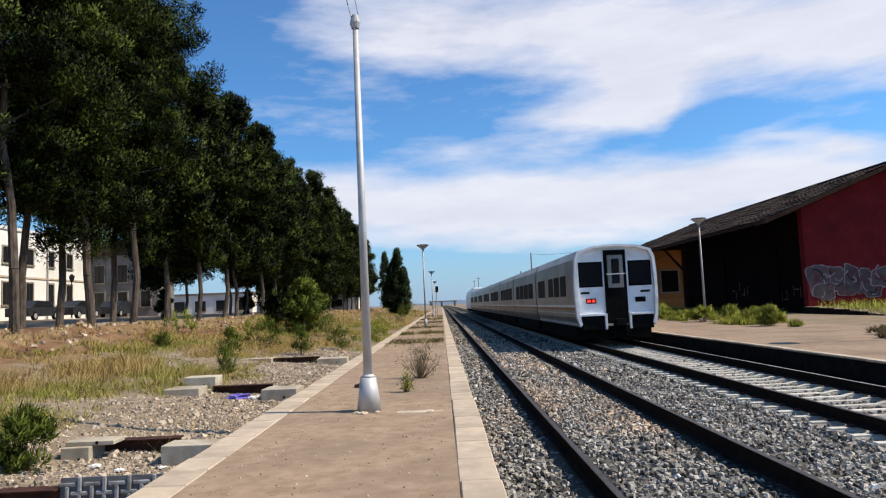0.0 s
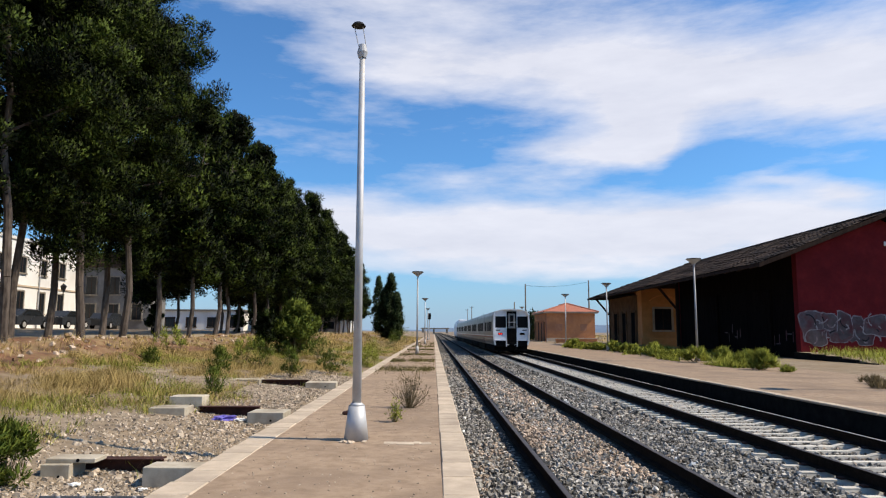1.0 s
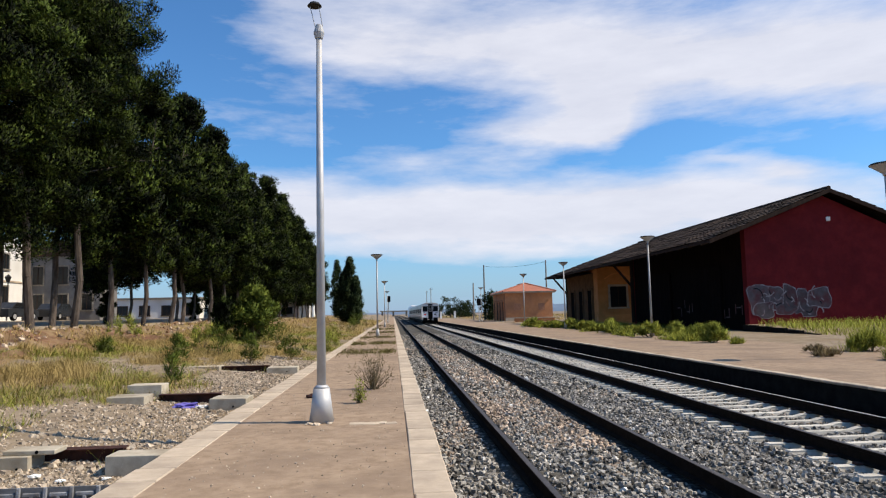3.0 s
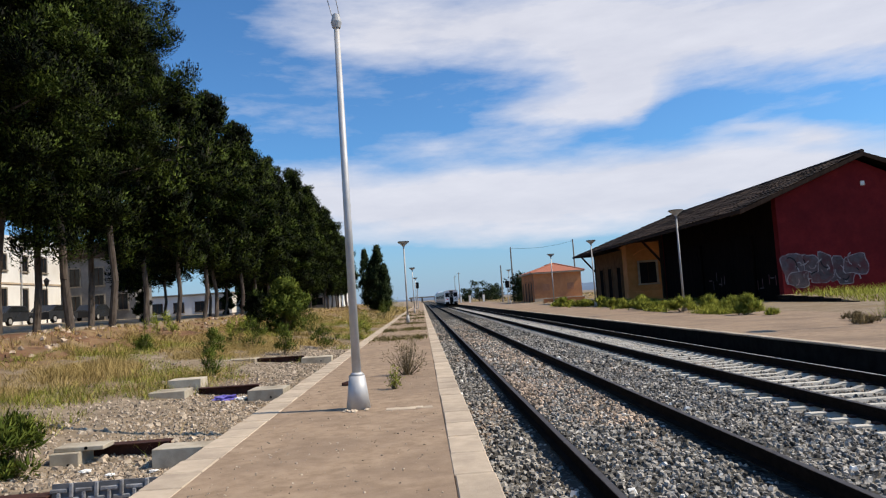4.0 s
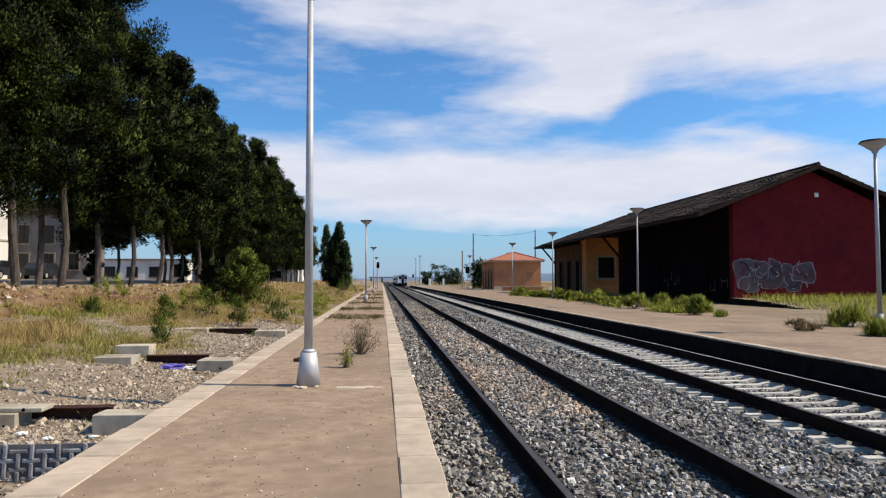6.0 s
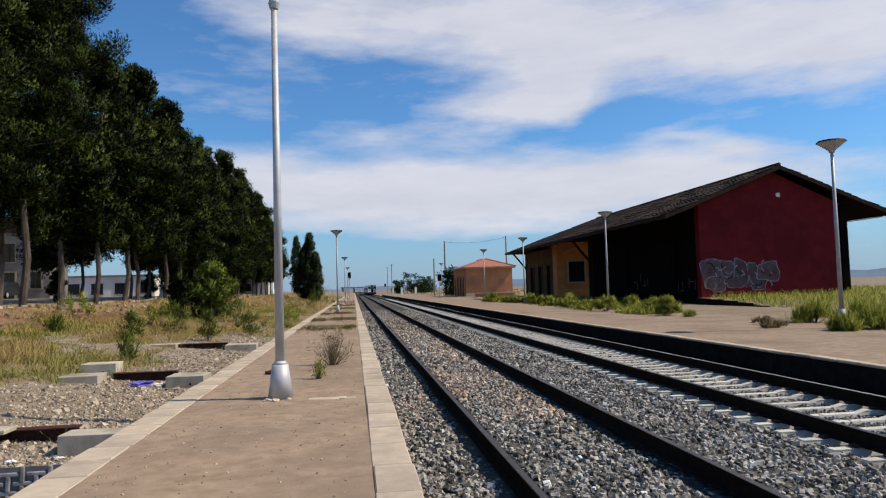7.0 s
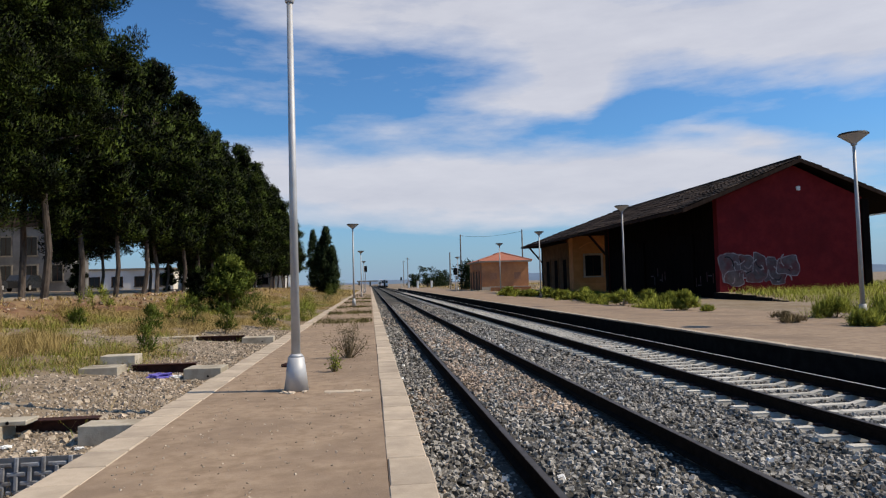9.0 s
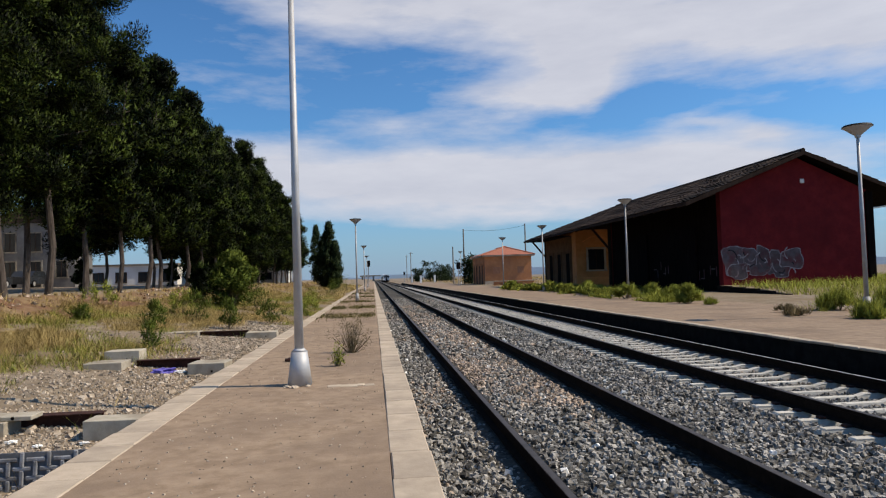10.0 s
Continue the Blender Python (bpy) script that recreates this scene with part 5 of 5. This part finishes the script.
# ---- poles, signals and distance ----
def make_mast(x, y, h, words, arm=True):
    root = tagged(empty("wire_mast", x, y, land(x, y) if x > 14.6 else 0), words, "mast")
    part("pole", tube(B(), (0, 0, -0.2), (0, 0, h), 0.17, 0.11, 8), M_CONCRETE, root)
    if arm:
        part("cross_arm", box(B(), -0.7, 0.7, -0.05, 0.05, h - 0.5, h - 0.4), M_DARK, root)
        for s in (-0.6, 0, 0.6):
            part("insulator", tube(B(), (s, 0, h - 0.4), (s, 0, h - 0.2), 0.05, 0.05, 6), M_WHITE, root)


make_mast(16.4, 120, 9.9, "tall concrete wire mast", False)
make_mast(27.8, 120, 10.6, "tall concrete wire mast", False)
make_mast(15.6, 130, 7.2, "grey concrete wire pole", False)
make_mast(13.5, 240, 10.5, "far grey wire mast beside the line", True)
make_mast(15.0, 300, 11.5, "far grey wire mast beside the line", True)
make_mast(62, 78, 5.5, "wooden wire pole in the field", True)


def make_wire(p, q, sag):
    cu = bpy.data.curves.new("overhead_wire", "CURVE")
    cu.dimensions, cu.bevel_depth = "3D", 0.02
    sp = cu.splines.new("POLY")
    sp.points.add(12)
    for i, pt in enumerate(sp.points):
        f = i / 12
        v = Vector(p).lerp(Vector(q), f)
        pt.co = (v.x, v.y, v.z - sag * 4 * f * (1 - f), 1)
    cu.materials.append(M_DARK)
    tagged(new("overhead_wire", cu), "thin overhead wire between masts", "wire")


make_wire((16.4, 120, 9.7), (27.8, 120, 10.4), 0.5)


def make_signal(x, y, h, words):
    root = tagged(empty("railway_signal", x, y, 0), words, "signal")
    part("post", tube(B(), (0, 0, -0.4), (0, 0, h), 0.07, 0.06, 8), M_GALV, root)
    part("head", box(B(), -0.28, 0.28, -0.12, 0.12, h - 0.2, h + 0.8, 0.05), M_BLACK, root)
    for z in (0.1, 0.5):
        part("lens", tube(B(), (0, -0.16, h + z), (0, -0.12, h + z), 0.1, 0.1, 12), M_DARK, root)


make_signal(12.4, 97, 2.6, "black headed railway signal beside the platform")
make_signal(-0.75, 112, 3.6, "black headed railway signal on the platform")
make_signal(9.9, 215, 2.5, "far railway signal beside the track")


def make_distance():
    rng = np.random.default_rng(40)
    for x, y, h, r, sd in ((17.5, 205, 6.2, 3.4, 1), (21.5, 212, 5.0, 3.0, 2), (14.5, 222, 4.0, 2.2, 3), (25, 225, 5.2, 3.5, 4), (23.5, 118, 5.6, 2.0, 5), (17.3, 118, 4.9, 2.0, 6)):
        root = tagged(empty("distant_tree", x, y, 0), "dark rounded tree beyond the station", "tree")
        part("trunk", tube(B(), (0, 0, -0.2), (0, 0, h * 0.6), 0.25, 0.1, 7), M_BARK, root)
        cs = [(r * rng.normal(0, 0.42), r * rng.normal(0, 0.42), h * (0.1 + 0.85 * rng.random() ** 1.4)) for _ in range(45)]
        v, f, s = sprays(rng, cs, [0.8] * 45, 40, 0.5, 0.12, 0.2, 0.9)
        leafy("crown", v, f, s, M_CYPRESS, root)
    for x, y in ((12.0, 170), (16.0, 175), (11.5, 200)):
        root = tagged(empty("white_post", x, y, 0), "white marker post beside the track", "post")
        part("post", box(B(), -0.25, 0.25, -0.2, 0.2, -0.1, 1.8, 0.05), M_WHITE, root)
        part("post_cap", box(B(), -0.3, 0.3, -0.25, 0.25, 1.8, 1.95, 0.03), M_CONCRETE, root)
    bridge = tagged(empty("far_bridge", 8, 620, 0), "far concrete road bridge over the line", "bridge")
    part("deck", box(B(), -20, 6, -4, 4, 3.6, 4.7), M_CONCRETE, bridge)
    for x in (-18, -8, 4):
        part("pier", box(B(), x - 0.8, x + 0.8, -3, 3, -0.5, 3.6), M_CONCRETE, bridge)
    # blue far hills
    for name, r, lo, hi, base, amp, sd in (("far_hills", 2700, 8, 66, 26, 26, 3), ("far_hills", 2850, -50, 9, 12, 14, 7)):
        bm = B()
        prev = None
        for i in range(81):
            a = radians(lo + (hi - lo) * i / 80)
            h = base + amp * noise.noise((i * 0.09, sd, 0)) + 6 * noise.noise((i * 0.4, sd, 1))
            h = max(4, h * min(1, i / 6, (80 - i) / 6))
            row = [bm.verts.new((r * k * math.sin(a), r * k * math.cos(a), z)) for k, z in ((0.93, -2), (1.0, h), (1.05, -2))]
            if prev:
                for j in range(2):
                    bm.faces.new((prev[j], prev[j + 1], row[j + 1], row[j]))
            prev = row
        ob = part(name, bm, M_HILL)
        tagged(ob, "low blue hazy hills on the horizon", "hills", kind="structure")


# Distance haze is put into this blue-grey base colour.
M_HILL = material("hazy hill", [(0.1, 0.14, 0.2), (0.13, 0.18, 0.25)], 1.0, 0.01, 0.0, stain=(0.12, 0.16, 0.2), stain_scale=0.003)
make_distance()


# ---- pieces of platforms and track ----
def lay_sleepers(root):
    bm = B()
    prism(bm, [(-1.28, -0.2), (1.28, -0.2), (1.28, -0.02), (1.26, 0.0), (0.62, 0.0), (0.5, -0.03), (-0.5, -0.03), (-0.62, 0.0), (-1.26, 0.0), (-1.28, -0.02)], "y", -0.115, 0.115)
    for v in bm.verts:
        if v.co.z > -0.1:
            v.co.y *= 0.52
    me = shaped("sleeper", bm, M_SLEEPER)
    clip = shaped("rail_clip", box(B(), -0.04, 0.04, -0.05, 0.05, 0, 0.03, 0.008), M_RUST_SHADE)
    rng = random.Random(2)
    for i in range(290):
        y = 2.5 + 0.45 * i
        ob = new("sleeper", me)
        ob.parent, ob.location = root, (rng.uniform(-0.015, 0.015), y, RAIL_TOP - 0.172)
        ob.rotation_euler = (0, 0, rng.uniform(-0.008, 0.008))
        if i < 40:
            for s in (-0.98, -0.76, 0.76, 0.98):
                c = new("rail_clip", clip)
                c.parent, c.location = ob, (s, 0, 0.0)


def motions():
    walk(train, [(t, pose(6.21, 23.8 + 30.0 * t, 0)) for t in (0, 0.1, 0.5, 1, 2, 3, 4, 5, 6, 7, 8, 9, 9.9, 10)])


lay_sleepers(track_far)
lay_kerb(platform_near, -2.4, -2.04, -12, 150, 0.5, 330)
lay_kerb(platform_near, 0.11, 0.43, -12, 150, 0.72, 330)
lay_kerb(platform_far, 7.85, 8.05, -12, 150, 0.6, 190, 0.045)
motions()
